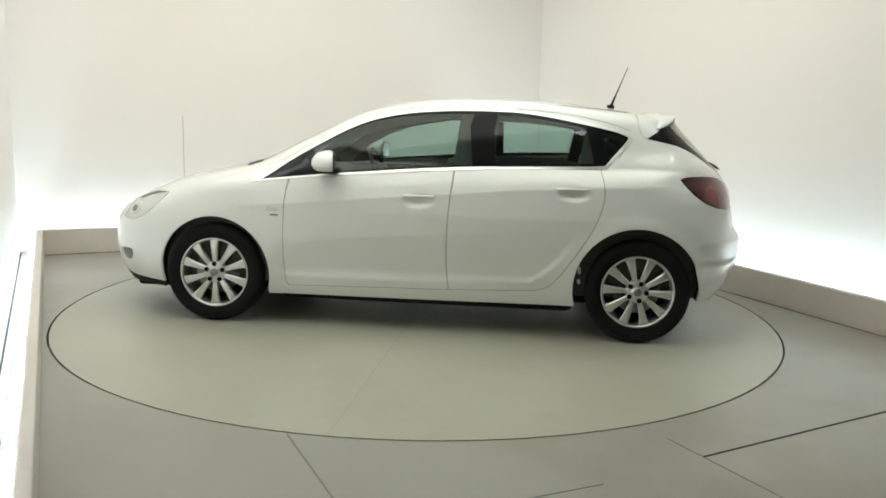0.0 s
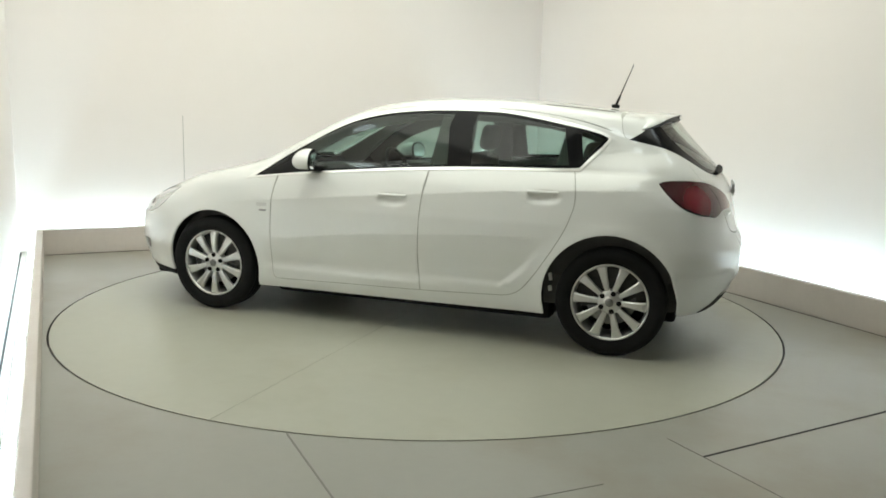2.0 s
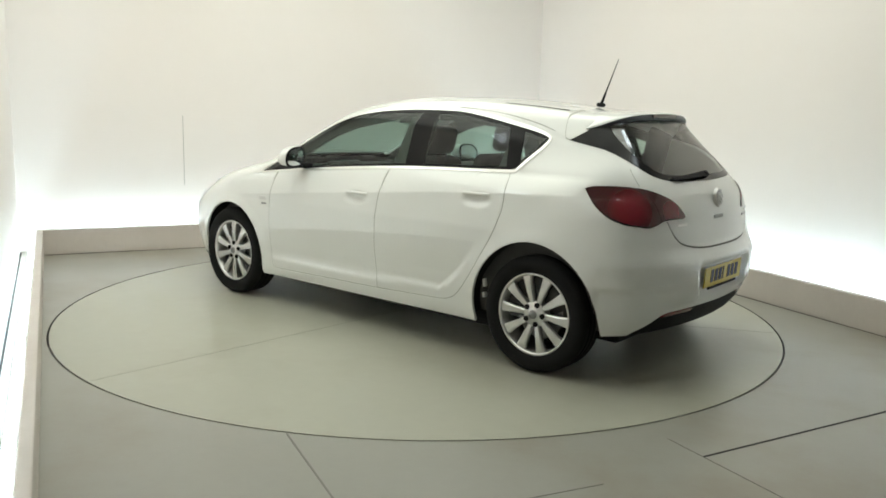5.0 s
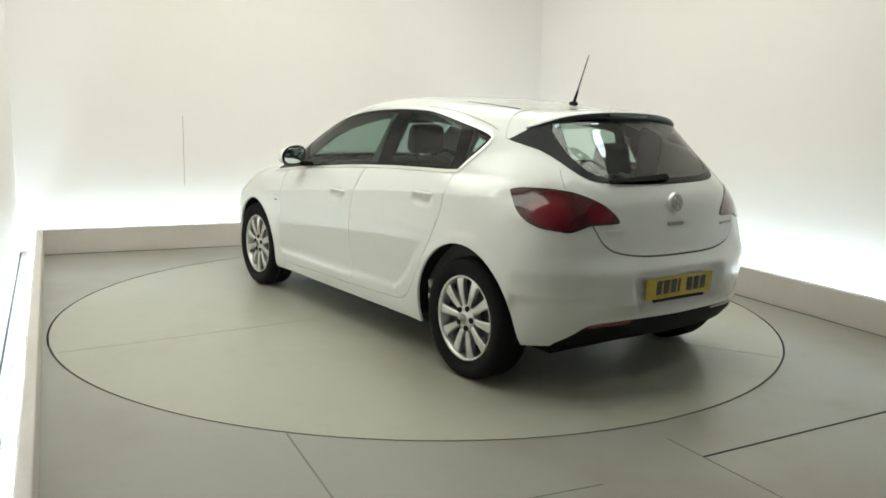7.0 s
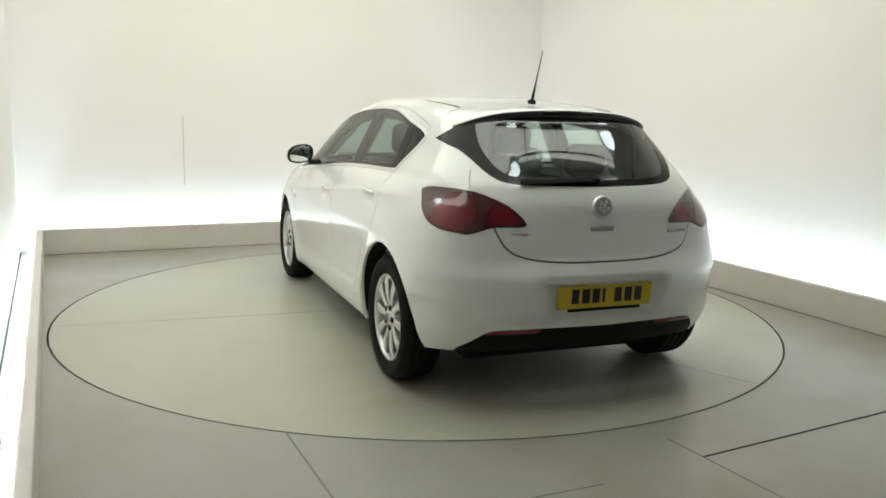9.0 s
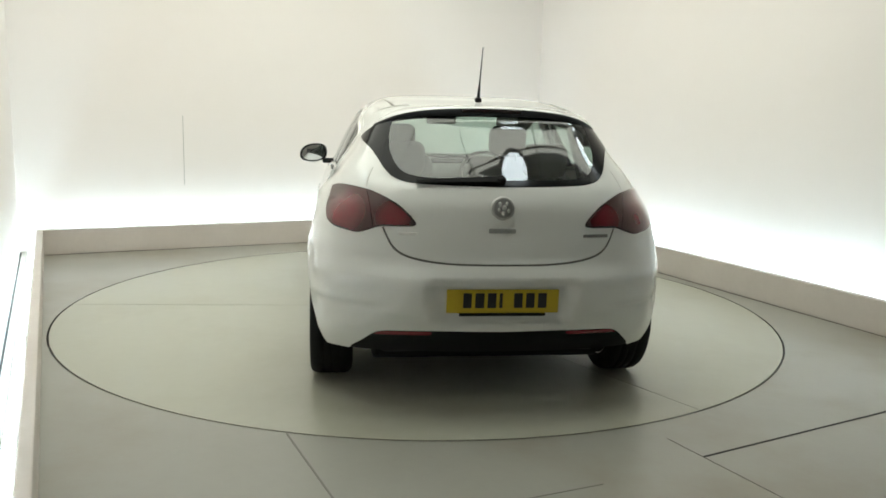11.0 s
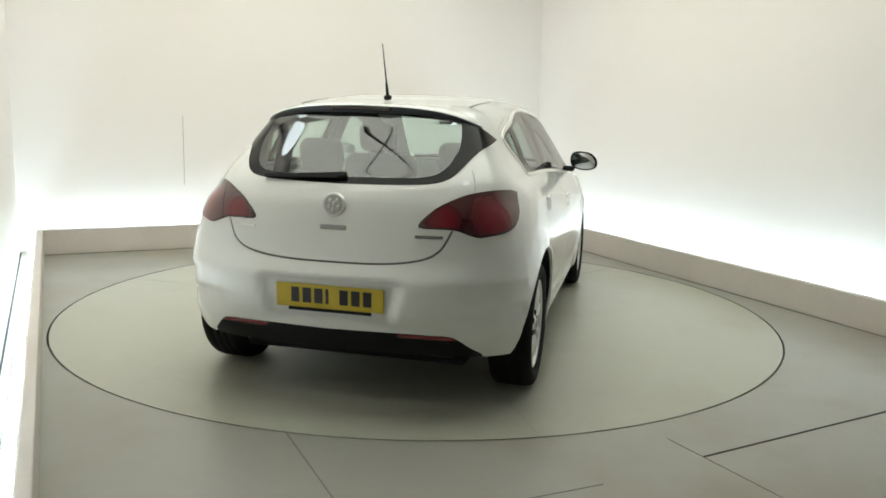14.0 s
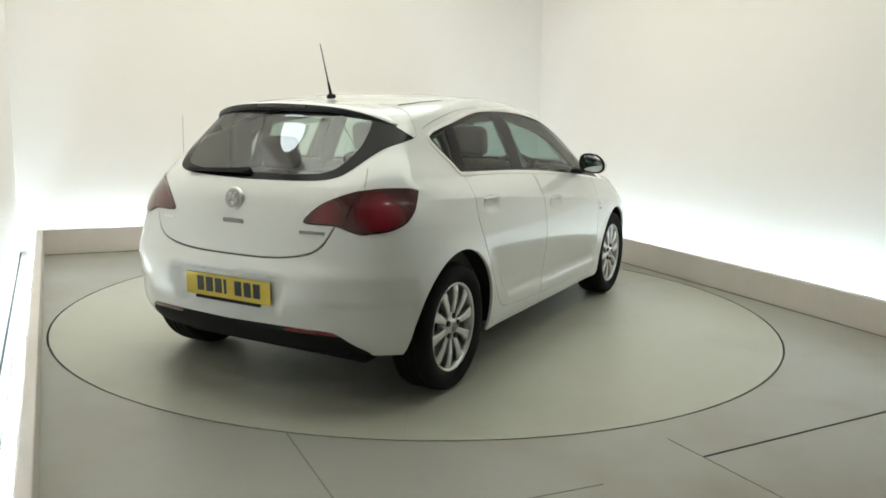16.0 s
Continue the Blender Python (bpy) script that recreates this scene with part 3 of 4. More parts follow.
def car_regions():
    R = []
    # bumpers, tailgate
    R.append(("rear_bumper", line(rear((0, 0.19), (0, 0.70), (0.2, 0.702), (0.34, 0.713), (0.44, 0.735), (0.495, 0.768), (0.528, 0.81), (0.555, 0.86))
                                  + side((-1.80, 0.845), (-1.72, 0.83), (-1.60, 0.62), (-1.60, 0.19)), True, 3)))
    R.append(("front_bumper", line([("u", 1.0, 0.19), ("u", 1.0, 0.64)] + side((1.95, 0.62), (1.72, 0.60), (1.62, 0.56), (1.62, 0.19)), True, 3)))
    R.append(("front_lip", line([("u", 1.0, 0.19), ("u", 1.0, 0.19), ("u", 1.0, 0.25), ("u", 1.0, 0.25)] + side((1.95, 0.25), (1.60, 0.235), (1.60, 0.235), (1.60, 0.19), (1.60, 0.19)), True, 4)))
    R.append(("bonnet", line([("u", 1.0, 0.70), ("u", 1.0, 0.70), ("u", 1.0, 1.02), ("u", 1.0, 1.02)] + side((1.12, 0.985), (1.12, 0.985), (1.50, 0.90), (1.78, 0.81), (1.95, 0.73)), True, 4)))
    gate = rear((0, 0.70), (0, 0.70), (0.2, 0.702), (0.34, 0.713), (0.44, 0.735), (0.495, 0.768), (0.528, 0.81), (0.555, 0.86), (0.60, 0.86), (0.632, 1.034), (0.606, 1.11), (0.606, 1.11))
    R.append(("tailgate", line(gate + [("u", 0.0, 1.15), ("u", 0.0, 1.15)], True, 4)))
    # doors
    b_line = [(-0.178, 0.283), (-0.164, 0.40), (-0.158, 0.54), (-0.166, 0.79), (-0.18, 0.93), (-0.19, 1.06)]
    front_edge = [(0.852, 0.97), (0.868, 0.85), (0.876, 0.70), (0.880, 0.55), (0.876, 0.40), (0.868, 0.30), (0.850, 0.262)]
    rear_edge = [(-0.70, 0.303), (-0.76, 0.316), (-0.83, 0.362), (-0.94, 0.512), (-1.052, 0.70), (-1.098, 0.82), (-1.112, 0.893), (-1.105, 0.98), (-1.08, 1.08)]
    R.append(("front_door", line(side(*front_edge, front_edge[-1], *b_line[:1], *b_line, b_line[-1], front_edge[0]), True, 4)))
    R.append(("rear_door", line(side(*b_line[::-1], b_line[0], rear_edge[0], *rear_edge, rear_edge[-1], b_line[-1]), True, 4)))
    # shut lines
    for pts, w in ((front_edge, 0.0026), (b_line, 0.0032), (rear_edge, 0.0028), ([(0.850, 0.262), (0.3, 0.274), (-0.178, 0.283), (-0.70, 0.303)], 0.0026)):
        R.append(("gap", band(line(side(*pts), False, 5), w)))
    R.append(("gate_gap", band(line(gate[1:8], False, 5), 0.0045)))
    R.append(("gap", band(line(side((-1.372, 1.250), (-1.345, 1.262), (-1.328, 1.30), (-1.318, 1.345), (-1.312, 1.38), (-1.310, 1.409)), False, 5), 0.0026)))
    R.append(("gap", band(line(rear((0.632, 1.03), (0.62, 1.07), (0.604, 1.115)), False, 4), 0.003)))
    R.append(("gap", band(line(side((0.93, 1.035), (0.70, 1.19), (0.38, 1.345), (0.05, 1.4065), (0.0, 1.409)), False, 6), 0.003)))
    R.append(("gap", band(line(side((-0.56, 1.409), (-0.72, 1.402), (-0.95, 1.375), (-1.15, 1.333), (-1.27, 1.295)), False, 6), 0.0025)))
    # side glazing
    dlo = line(side((1.072, 0.918), (1.072, 0.918), (0.85, 1.066), (0.66, 1.178), (0.50, 1.263), (0.36, 1.320), (0.20, 1.360), (0.04, 1.384), (-0.12, 1.396), (-0.28, 1.401), (-0.44, 1.400),
                    (-0.60, 1.393), (-0.80, 1.368), (-1.00, 1.332), (-1.15, 1.300), (-1.232, 1.274), (-1.262, 1.248), (-1.240, 1.206), (-1.16, 1.118), (-1.125, 1.078), (-1.085, 1.064),
                    (-0.80, 1.055), (-0.48, 1.045), (0.0, 1.018), (0.35, 0.990), (0.70, 0.960)), True, 4)
    dlo = inset(dlo, -0.006)
    R.append(("bright_trim", dlo))
    frame_ = inset(dlo, 0.017)
    R.append(("window_frame", frame_))
    clear = inset(dlo, 0.034)
    wins = {"w1": [(0.545, 0.90), (0.565, 1.5), (-0.245, 1.5), (-0.205, 0.90)], "w2": [(-0.345, 0.90), (-0.37, 1.5), (-0.82, 1.5), (-1.03, 0.97)], "w3": [(-1.105, 0.97), (-0.90, 1.5), (-1.5, 1.5), (-1.5, 0.97)]}
    for k, q in wins.items():
        cutter = np.array([at(("s", x, min(max(z, 0.90), 1.42))) for x, z in q])
        R.append((k, clip(clear, cutter)))
    # windscreen
    R.append(("windscreen", line(front((0, 1.035), (0, 1.035), (0.54, 1.03), (0.54, 1.03), (0.505, 1.15), (0.47, 1.26), (0.43, 1.36), (0.40, 1.402), (0.40, 1.402), (0, 1.402), (0, 1.402)), True, 6)))
    R.append(("cowl", band(line(front((0.60, 1.012), (0.3, 1.020), (0.0, 1.022)), False, 5), 0.016)))
    # rear glass
    glass = line(rear((0, 1.043), (0, 1.043), (0.235, 1.047), (0.40, 1.054), (0.49, 1.072), (0.545, 1.108), (0.60, 1.165), (0.635, 1.205)) + side((-1.372, 1.248), (-1.372, 1.248))
                 + rear((0.61, 1.300), (0.56, 1.335), (0.45, 1.36), (0.2, 1.375), (0, 1.378), (0, 1.378)), True, 4)
    R.append(("glass_border", glass))
    R.append(("rear_glass", line(rear((0, 1.072), (0, 1.072), (0.235, 1.075), (0.38, 1.082), (0.45, 1.10), (0.50, 1.14), (0.533, 1.20), (0.53, 1.27), (0.51, 1.33), (0.51, 1.33), (0.2, 1.358), (0, 1.362), (0, 1.362)), True, 4)))
    # tail light
    lamp = line(side((-1.562, 1.012), (-1.562, 1.012), (-1.60, 1.024), (-1.66, 1.028)) + rear((0.68, 1.026), (0.60, 1.012), (0.49, 0.968), (0.428, 0.922), (0.394, 0.881), (0.412, 0.866), (0.490, 0.864), (0.570, 0.860),
                (0.64, 0.838), (0.685, 0.828), (0.73, 0.834)) + side((-1.79, 0.846), (-1.725, 0.872), (-1.66, 0.914), (-1.60, 0.968)), True, 4)
    R.append(("lamp_edge", lamp))
    R.append(("lamp", inset(lamp, 0.007)))
    R.append(("lamp_glow", line(rear((0.655, 0.87), (0.645, 0.93), (0.66, 0.975), (0.70, 0.975)) + side((-1.765, 0.955), (-1.775, 0.905), (-1.82, 0.875)), True, 4)))
    R.append(("lamp_glow_in", line(rear((0.445, 0.885), (0.465, 0.925), (0.51, 0.952), (0.565, 0.955), (0.575, 0.90), (0.55, 0.882)), True, 4)))
    R.append(("gate_gap", band(line(rear((0.60, 0.858), (0.612, 0.93), (0.630, 1.02)), False, 4), 0.0016)))
    # headlight, fog lamp, diffuser
    R.append(("headlight", line(side((1.68, 0.818), (1.68, 0.818), (1.84, 0.808), (1.98, 0.755), (2.045, 0.69), (2.03, 0.64), (1.93, 0.630), (1.80, 0.690)), True, 4)))
    R.append(("fog_lamp", line(side((1.945, 0.432), (2.06, 0.424), (2.06, 0.356), (1.962, 0.360)), True, 3)))
    R.append(("head_brow", line(side((1.69, 0.817), (1.69, 0.817), (1.84, 0.805), (1.95, 0.765), (1.935, 0.752), (1.84, 0.785)), True, 4)))
    R.append(("head_in", line(side((1.905, 0.735), (1.965, 0.725), (1.985, 0.69), (1.955, 0.662), (1.905, 0.67), (1.885, 0.705)), True, 4)))
    R.append(("head_core", line(side((1.918, 0.715), (1.950, 0.71), (1.955, 0.688), (1.930, 0.678), (1.910, 0.692)), True, 4)))
    R.append(("diffuser", line(rear((0, 0.388), (0, 0.388), (0.25, 0.391), (0.45, 0.388), (0.545, 0.382), (0.585, 0.365), (0.63, 0.325), (0.675, 0.285), (0.68, 0.27), (0.68, 0.19), (0, 0.19), (0, 0.19)), True, 3)))
    R.append(("reflector", line(rear((0.33, 0.384), (0.45, 0.382), (0.54, 0.377), (0.575, 0.362), (0.45, 0.366), (0.33, 0.369)), True, 3)))
    # openings
    for (cx, cz, r), (za, zb) in zip(ARCHES, ((0.15, 0.15), (0.15, 0.15))):
        arc = circle(cx, cz, r, -14, 194, 26)
        q = np.array([at(("s", x, max(z, 0.2))) for x, z in [(arc[0][0], 0.2), *arc, (arc[-1][0], 0.2)]])
        q[0, 1], q[-1, 1] = 0.12, 0.12
        R.append(("open", q))
    low = line(rear((0, 0.27), (0, 0.27), (0.45, 0.27), (0.62, 0.262), (0.70, 0.262)) + side((-1.72, 0.262), (-1.58, 0.262), (-1.58, 0.262), (-1.58, 0.19), (-1.58, 0.19)) + [("u", 0.0, 0.19), ("u", 0.0, 0.19)], True, 3)
    R.append(("open", low))
    R.append(("open", line(side((-1.08, 0.216), (-1.08, 0.216), (0.0, 0.206), (1.08, 0.203), (1.08, 0.203), (1.08, 0.19), (1.08, 0.19), (-1.08, 0.19), (-1.08, 0.19)), True, 3)))
    return R


def clip(q, cutter):
    """The part of outline q inside a four-sided convex cutter (both in run and z)."""
    if area2(cutter) < 0:
        cutter = cutter[::-1]
    out = [np.array(p) for p in q]
    for i in range(len(cutter)):
        a, b = cutter[i], cutter[(i + 1) % len(cutter)]
        e = b - a
        res = []
        for j in range(len(out)):
            p, r = out[j - 1], out[j]
            sp, sr = e[0] * (p[1] - a[1]) - e[1] * (p[0] - a[0]), e[0] * (r[1] - a[1]) - e[1] * (r[0] - a[0])
            if (sp >= 0) != (sr >= 0):
                res.append(p + (r - p) * (sp / (sp - sr)))
            if sr >= 0:
                res.append(r)
        out = res
    return np.array(out)


car = tagged(new("hatchback_car"), "white five-door hatchback car standing on the turntable", "car")


def shell(name, s, mat, parent=None, label=""):
    return put(name, s[0], s[1], mat, parent or car, label, smooth=True, normals=s[2])


def car_body():
    vo, T = cut_skin(car_regions())
    piece = {k: sheet(vo, t, push, depth) for k, t, push, depth in
             [(k, T[k], *{"gap": (-0.0025, 0), "gate_gap": (-0.005, 0), "bright_trim": (0.004, 0.006), "window_frame": (0.0, 0.004), "w1": (-0.001, 0), "w2": (-0.001, 0), "w3": (-0.001, 0),
                          "windscreen": (0, 0), "glass_border": (0.002, 0.004), "rear_glass": (0.001, 0), "lamp_edge": (0.002, 0.012), "lamp": (0.007, 0.006), "lamp_glow": (0.007, 0), "lamp_glow_in": (0.007, 0),
                          "headlight": (0.003, 0.01), "diffuser": (-0.004, 0.02), "reflector": (0.0, 0.006), "fog_lamp": (-0.012, 0.02), "head_brow": (0.004, 0), "head_in": (0.004, 0), "head_core": (0.006, 0), "cowl": (0.0, 0.01)}.get(k, (0, 0.016)))
              for k in T if k != "open" and len(T[k])]}
    # roof above the cut levels
    zs = [Z_TOP, 1.420, 1.430, 1.440, 1.449, 1.457, 1.464, 1.470, 1.475, 1.479, 1.4815, 1.4828]
    us = np.linspace(0, 1, 150)
    P = [hull(u, z) for z in zs for u in us]
    N = []
    for z in zs:
        zz = min(z, 1.478)
        for u in us:
            N.append(hull_normal(u, zz) if z < 1.4785 else np.array((0, 0, 1.0)))
    m = len(us)
    F = [(i * m + j + 1, i * m + j, (i + 1) * m + j, (i + 1) * m + j + 1) for i in range(len(zs) - 1) for j in range(m - 1)]
    shell("body", both(piece["body"]), PAINT)
    shell("roof", both((P, F, N)), PAINT)
    shell("rear_bumper", both(piece["rear_bumper"]), PAINT)
    shell("front_lip", both(piece["front_lip"]), MATT, car, "black plastic lip under the front bumper")
    shell("cowl", both(piece["cowl"]), MATT)
    shell("front_bumper", both(piece["front_bumper"]), PAINT)
    shell("bonnet", both(piece["bonnet"]), PAINT)
    gate = shell("tailgate", both(piece["tailgate"]), PAINT)
    shell("shut_line", piece["gap"], GAPS)
    shell("shut_line", other(piece["gap"]), GAPS)
    shell("shut_line", both(piece["gate_gap"]), GAPM, gate)
    rg = shell("rear_window", both(piece["rear_glass"]), PANE_DARK, gate, "tinted curved rear window")
    shell("glass_border", both(piece["glass_border"]), BLACK, gate, "gloss black glass border")
    ws = shell("windscreen", both(piece["windscreen"]), PANE, car, "tinted windscreen")
    shell("diffuser", both(piece["diffuser"]), MATT, car, "black plastic lower bumper insert")
    for s in (lambda a: a, other):
        door = shell("front_door", s(piece["front_door"]), PAINT)
        handle(door, 0.022, 0.850, s is other)
        shell("window_pane", s(piece["w1"]), PANE, door, "green-tinted side window")
        door = shell("rear_door", s(piece["rear_door"]), PAINT)
        handle(door, -0.918, 0.922, s is other)
        shell("window_pane", s(piece["w2"]), PANE, door, "green-tinted side window")
        shell("quarter_window", s(piece["w3"]), PANE, car, "small pointed side window")
        shell("window_trim", s(piece["bright_trim"]), CHROME, car, "bright metal strip round the side windows")
        shell("window_frame", s(piece["window_frame"]), BLACK, car, "gloss black window pillars")
        lamp = shell("tail_light", s(piece["lamp"]), LENS, car, "dark red tail light lens wrapping the corner")
        shell("lamp_edge", s(piece["lamp_edge"]), RED_DARK, lamp)
        shell("bulb_window", s(piece["lamp_glow"]), LENS, lamp)
        shell("bulb_window", s(piece["lamp_glow_in"]), LENS, lamp)
        head = shell("headlight", s(piece["headlight"]), LAMP, car, "clear headlight")
        shell("lamp_brow", s(piece["head_brow"]), STEEL, head)
        shell("lamp_ring", s(piece["head_in"]), CHROME, head)
        shell("lens", s(piece["head_core"]), STEEL, head)
        shell("reflector", s(piece["reflector"]), RED, car, "slim red bumper reflector")
        if "fog_lamp" in piece:
            shell("fog_lamp", s(piece["fog_lamp"]), STEEL, car)
    for o in (rg, ws):
        o.visible_shadow = False
    return gate


def handle(door, x, z, flip):
    """A grab bar over its hollow."""
    u = run_x(x, z)
    p, n = hull(u, z, 0), hull_normal(u, z)
    bm = bmesh.new()
    box(bm, pose(0, 0, 0), 0.19, 0.020, 0.024, 0.0095, 3)
    for v in bm.verts:
        v.co.y -= 0.30 * v.co.x * v.co.x * 4 * 0.35
        v.co.z *= 1 - 0.25 * (abs(v.co.x) / 0.1) ** 2
    y = p[1] + 0.016
    bmesh.ops.transform(bm, matrix=pose(x, y, z + 0.012, 0, 0, 0), verts=bm.verts)
    if flip:
        for v in bm.verts:
            v.co.y = -v.co.y
    part("handle", bm, PAINT, door, smooth=True)


def spoiler():
    """Roof spoiler: flush with the roof in front, with a drooping tip over the rear window."""
    ys = np.linspace(-0.568, 0.568, 49)
    rows = []
    for y in ys:
        v = abs(y) / 0.568
        def on_skin(z):
            q = np.array([hull(u, z) for u in np.linspace(0, 0.35, 60)])
            k = int(np.argmax(q[:, 1]))
            return float(np.interp(abs(y), q[:k + 1, 1], q[:k + 1, 0]))
        tipx, tipz = -1.615 + 0.115 * v ** 2.6, 1.406 - 0.035 * v ** 2 - 0.055 * v ** 5
        tipx += (on_skin(tipz - 0.01) - 0.006 - tipx) * v ** 7
        fz = 1.4145 - 0.10 * v ** 7 - 0.012 * v ** 2
        fx = on_skin(fz) + 0.02
        gz = 1.362 - 0.032 * v ** 3 - 0.03 * v ** 8
        gx = on_skin(gz) + 0.015
        rows.append([(fx, y, fz - 0.004), (fx * 0.65 + tipx * 0.35, y, fz * 0.65 + tipz * 0.35 + 0.004), (fx * 0.2 + tipx * 0.8, y, fz * 0.2 + tipz * 0.8 + 0.003), (tipx + 0.004, y, tipz),
                     (tipx, y, tipz - 0.006), (tipx + 0.006, y, tipz - 0.036), (tipx * 0.4 + gx * 0.6, y, gz + 0.002), (gx, y, gz)])
    m = len(rows[0])
    P = [p for r in rows for p in r]
    F = [(i * m + j, (i + 1) * m + j, (i + 1) * m + j + 1, i * m + j + 1) for i in range(len(rows) - 1) for j in range(m - 1)]
    F += [tuple(range(m))[::-1], tuple((len(rows) - 1) * m + j for j in range(m))]
    top = [f[::-1] for f in F if len(f) > 4 or f[0] % m < 4]
    lip = [f[::-1] for f in F if len(f) == 4 and f[0] % m >= 4]
    ob = put("spoiler", P, top, PAINT, car, smooth=True)
    put("spoiler_lip", P, lip, LIP, ob, "dark grey lip under the spoiler", smooth=True)
    # third brake light in the lip
    bm = bmesh.new()
    box(bm, pose(-1.611, 0, 1.387, 0, -8, 0), 0.012, 0.30, 0.020, 0.004)
    part("brake_light", bm, RED_DARK, ob, "dark red high brake light")
    return ob


def rear_fittings(gate):
    # emblem: plain ring and disc
    bm = bmesh.new()
    m = pose(-1.964, 0, 0.953, 0, -83, 0)
    bmesh.ops.create_cone(bm, cap_ends=True, segments=40, radius1=0.056, radius2=0.050, depth=0.014, matrix=m)
    badge = part("emblem", bm, ALLOY, gate, "round chrome emblem with plain relief")
    bm = bmesh.new()
    bmesh.ops.create_cone(bm, cap_ends=True, segments=32, radius1=0.043, radius2=0.043, depth=0.004, matrix=m @ pose(0, 0, 0.0075))
    part("emblem_field", bm, material("emblem_grey", (0.42, 0.42, 0.42), 0.4, 0.6), badge)
    bm = bmesh.new()
    for px, py, r in ((0.018, 0.016, 0.013), (-0.006, 0.020, 0.010), (-0.022, 0.000, 0.011), (0.004, -0.004, 0.014), (-0.010, -0.024, 0.010), (0.022, -0.016, 0.010)):
        bmesh.ops.create_uvsphere(bm, u_segments=10, v_segments=6, radius=1, matrix=m @ pose(px, py, 0.009) @ Matrix.Diagonal((r, r * 0.75, 0.007, 1)))
    part("emblem_relief", bm, ALLOY, badge, smooth=True)
    # latch recess
    bm = bmesh.new()
    box(bm, pose(-1.971, 0, 0.851, 0, -8, 0), 0.012, 0.125, 0.022, 0.004)
    part("latch_bar", bm, material("latch_grey", (0.33, 0.34, 0.33), 0.45), gate, "grey latch bar under the emblem")
    # unreadable lettering as bars
    for y, z, w, h, mat in ((0.431, 0.834, 0.085, 0.012, CHROME), (-0.445, 0.829, 0.125, 0.014, STEEL)):
        u = run_y(abs(y), z)
        p, n = hull(u, z), hull_normal(u, z)
        ang = math.degrees(math.atan2(n[1], -n[0])) * (1 if y > 0 else -1)
        bm = bmesh.new()
        box(bm, pose(p[0] - 0.002, y, z, 0, 0, -ang), 0.006, w, h, 0.002)
        part("lettering_bar", bm, mat, gate)
    # wiper: one tapered blade along the glass
    bm = bmesh.new()
    rows = []
    for i in range(13):
        y, z, k = 0.032 * i, 1.082 - 0.016 * i / 12, 1 - 0.45 * i / 12
        u = run_y(y, z)
        rows.append([bm.verts.new(hull(u, z + dz * k, off)) for dz, off in ((-0.012, 0.012), (-0.012, 0.026), (0.012, 0.029), (0.012, 0.014))])
    for p, q in zip(rows, rows[1:]):
        for i in range(4):
            bm.faces.new((p[i], p[(i + 1) % 4], q[(i + 1) % 4], q[i]))
    bm.faces.new(rows[0])
    bm.faces.new(rows[-1])
    w = part("wiper", bm, MATT, gate, "black rear wiper parked across the glass")
    bm = bmesh.new()
    box(bm, pose(-1.876, -0.005, 1.078, 0, -42, 0), 0.034, 0.045, 0.028, 0.009, 3)
    part("wiper_pivot", bm, MATT, w)
    # number plate
    plate = tagged(new("number_plate"), "yellow rear number plate with dark bars")
    plate.parent = car
    X, tilt = -2.024, 3
    pm = pose(X, -0.004, 0.536, 0, -tilt, 0)
    bm = bmesh.new()
    box(bm, pm, 0.008, 0.520, 0.111, 0.003)
    part("plate_sheet", bm, YELLOW, plate)
    for y, w in ((0.165, 0.048), (0.108, 0.052), (0.052, 0.050), (0.010, 0.018), (-0.070, 0.050), (-0.126, 0.050), (-0.182, 0.050)):
        bm = bmesh.new()
        box(bm, pm @ pose(-0.0045, y, 0.004), 0.003, w * 0.8, 0.070)
        part("plate_bar", bm, INK, plate)
    bm = bmesh.new()
    box(bm, pose(X + 0.002, -0.004, 0.473), 0.012, 0.40, 0.014, 0.003)
    part("plate_holder", bm, MATT, plate)


def roof_strips():
    """Slim dark mouldings along both sides of the roof."""
    for s in (1, -1):
        pts = []
        for x in np.linspace(-1.26, -0.84, 18):
            y = 0.462 + 0.03 * soft(-1.3, -0.6, x)
            lo, hi = 1.33, 1.48
            for _ in range(24):
                z = (lo + hi) / 2
                r, xs, ys = ring(z)
                if xs[0] < x < xs[-1] and np.interp(x, xs, ys) > y:
                    lo = z
                else:
                    hi = z
            pts.append((x, y * s, lo))
        P = [(x, y + d, z + e) for x, y, z in pts for d, e in ((-0.006, -0.004), (-0.005, 0.003), (0.005, 0.002), (0.006, -0.006))]
        F = [(i * 4 + j, i * 4 + (j + 1), i * 4 + j + 5, i * 4 + j + 4) for i in range(len(pts) - 1) for j in range(3)]
        put("roof_moulding", P, F, MOULD, car, "slim grey roof moulding")


def antenna():
    bm = bmesh.new()
    box(bm, pose(-1.197, 0, 1.447, 0, -4, 0), 0.052, 0.034, 0.026, 0.011, 3)
    root = part("antenna", bm, MATT, car, "thin black roof antenna leaning back", smooth=True)
    a, b = Vector((-1.20, 0, 1.455)), Vector((-1.298, 0, 1.716))
    d = b - a
    for f0, f1, r0, r1 in ((0, 0.25, 0.009, 0.006), (0.25, 1.0, 0.0042, 0.0022)):
        bm = bmesh.new()
        m = Matrix.Translation(a + d * (f0 + f1) / 2) @ d.to_track_quat("Z", "Y").to_matrix().to_4x4()
        bmesh.ops.create_cone(bm, cap_ends=True, segments=10, radius1=r0, radius2=r1, depth=d.length * (f1 - f0), matrix=m)
        part("mast", bm, MATT, root, smooth=True)


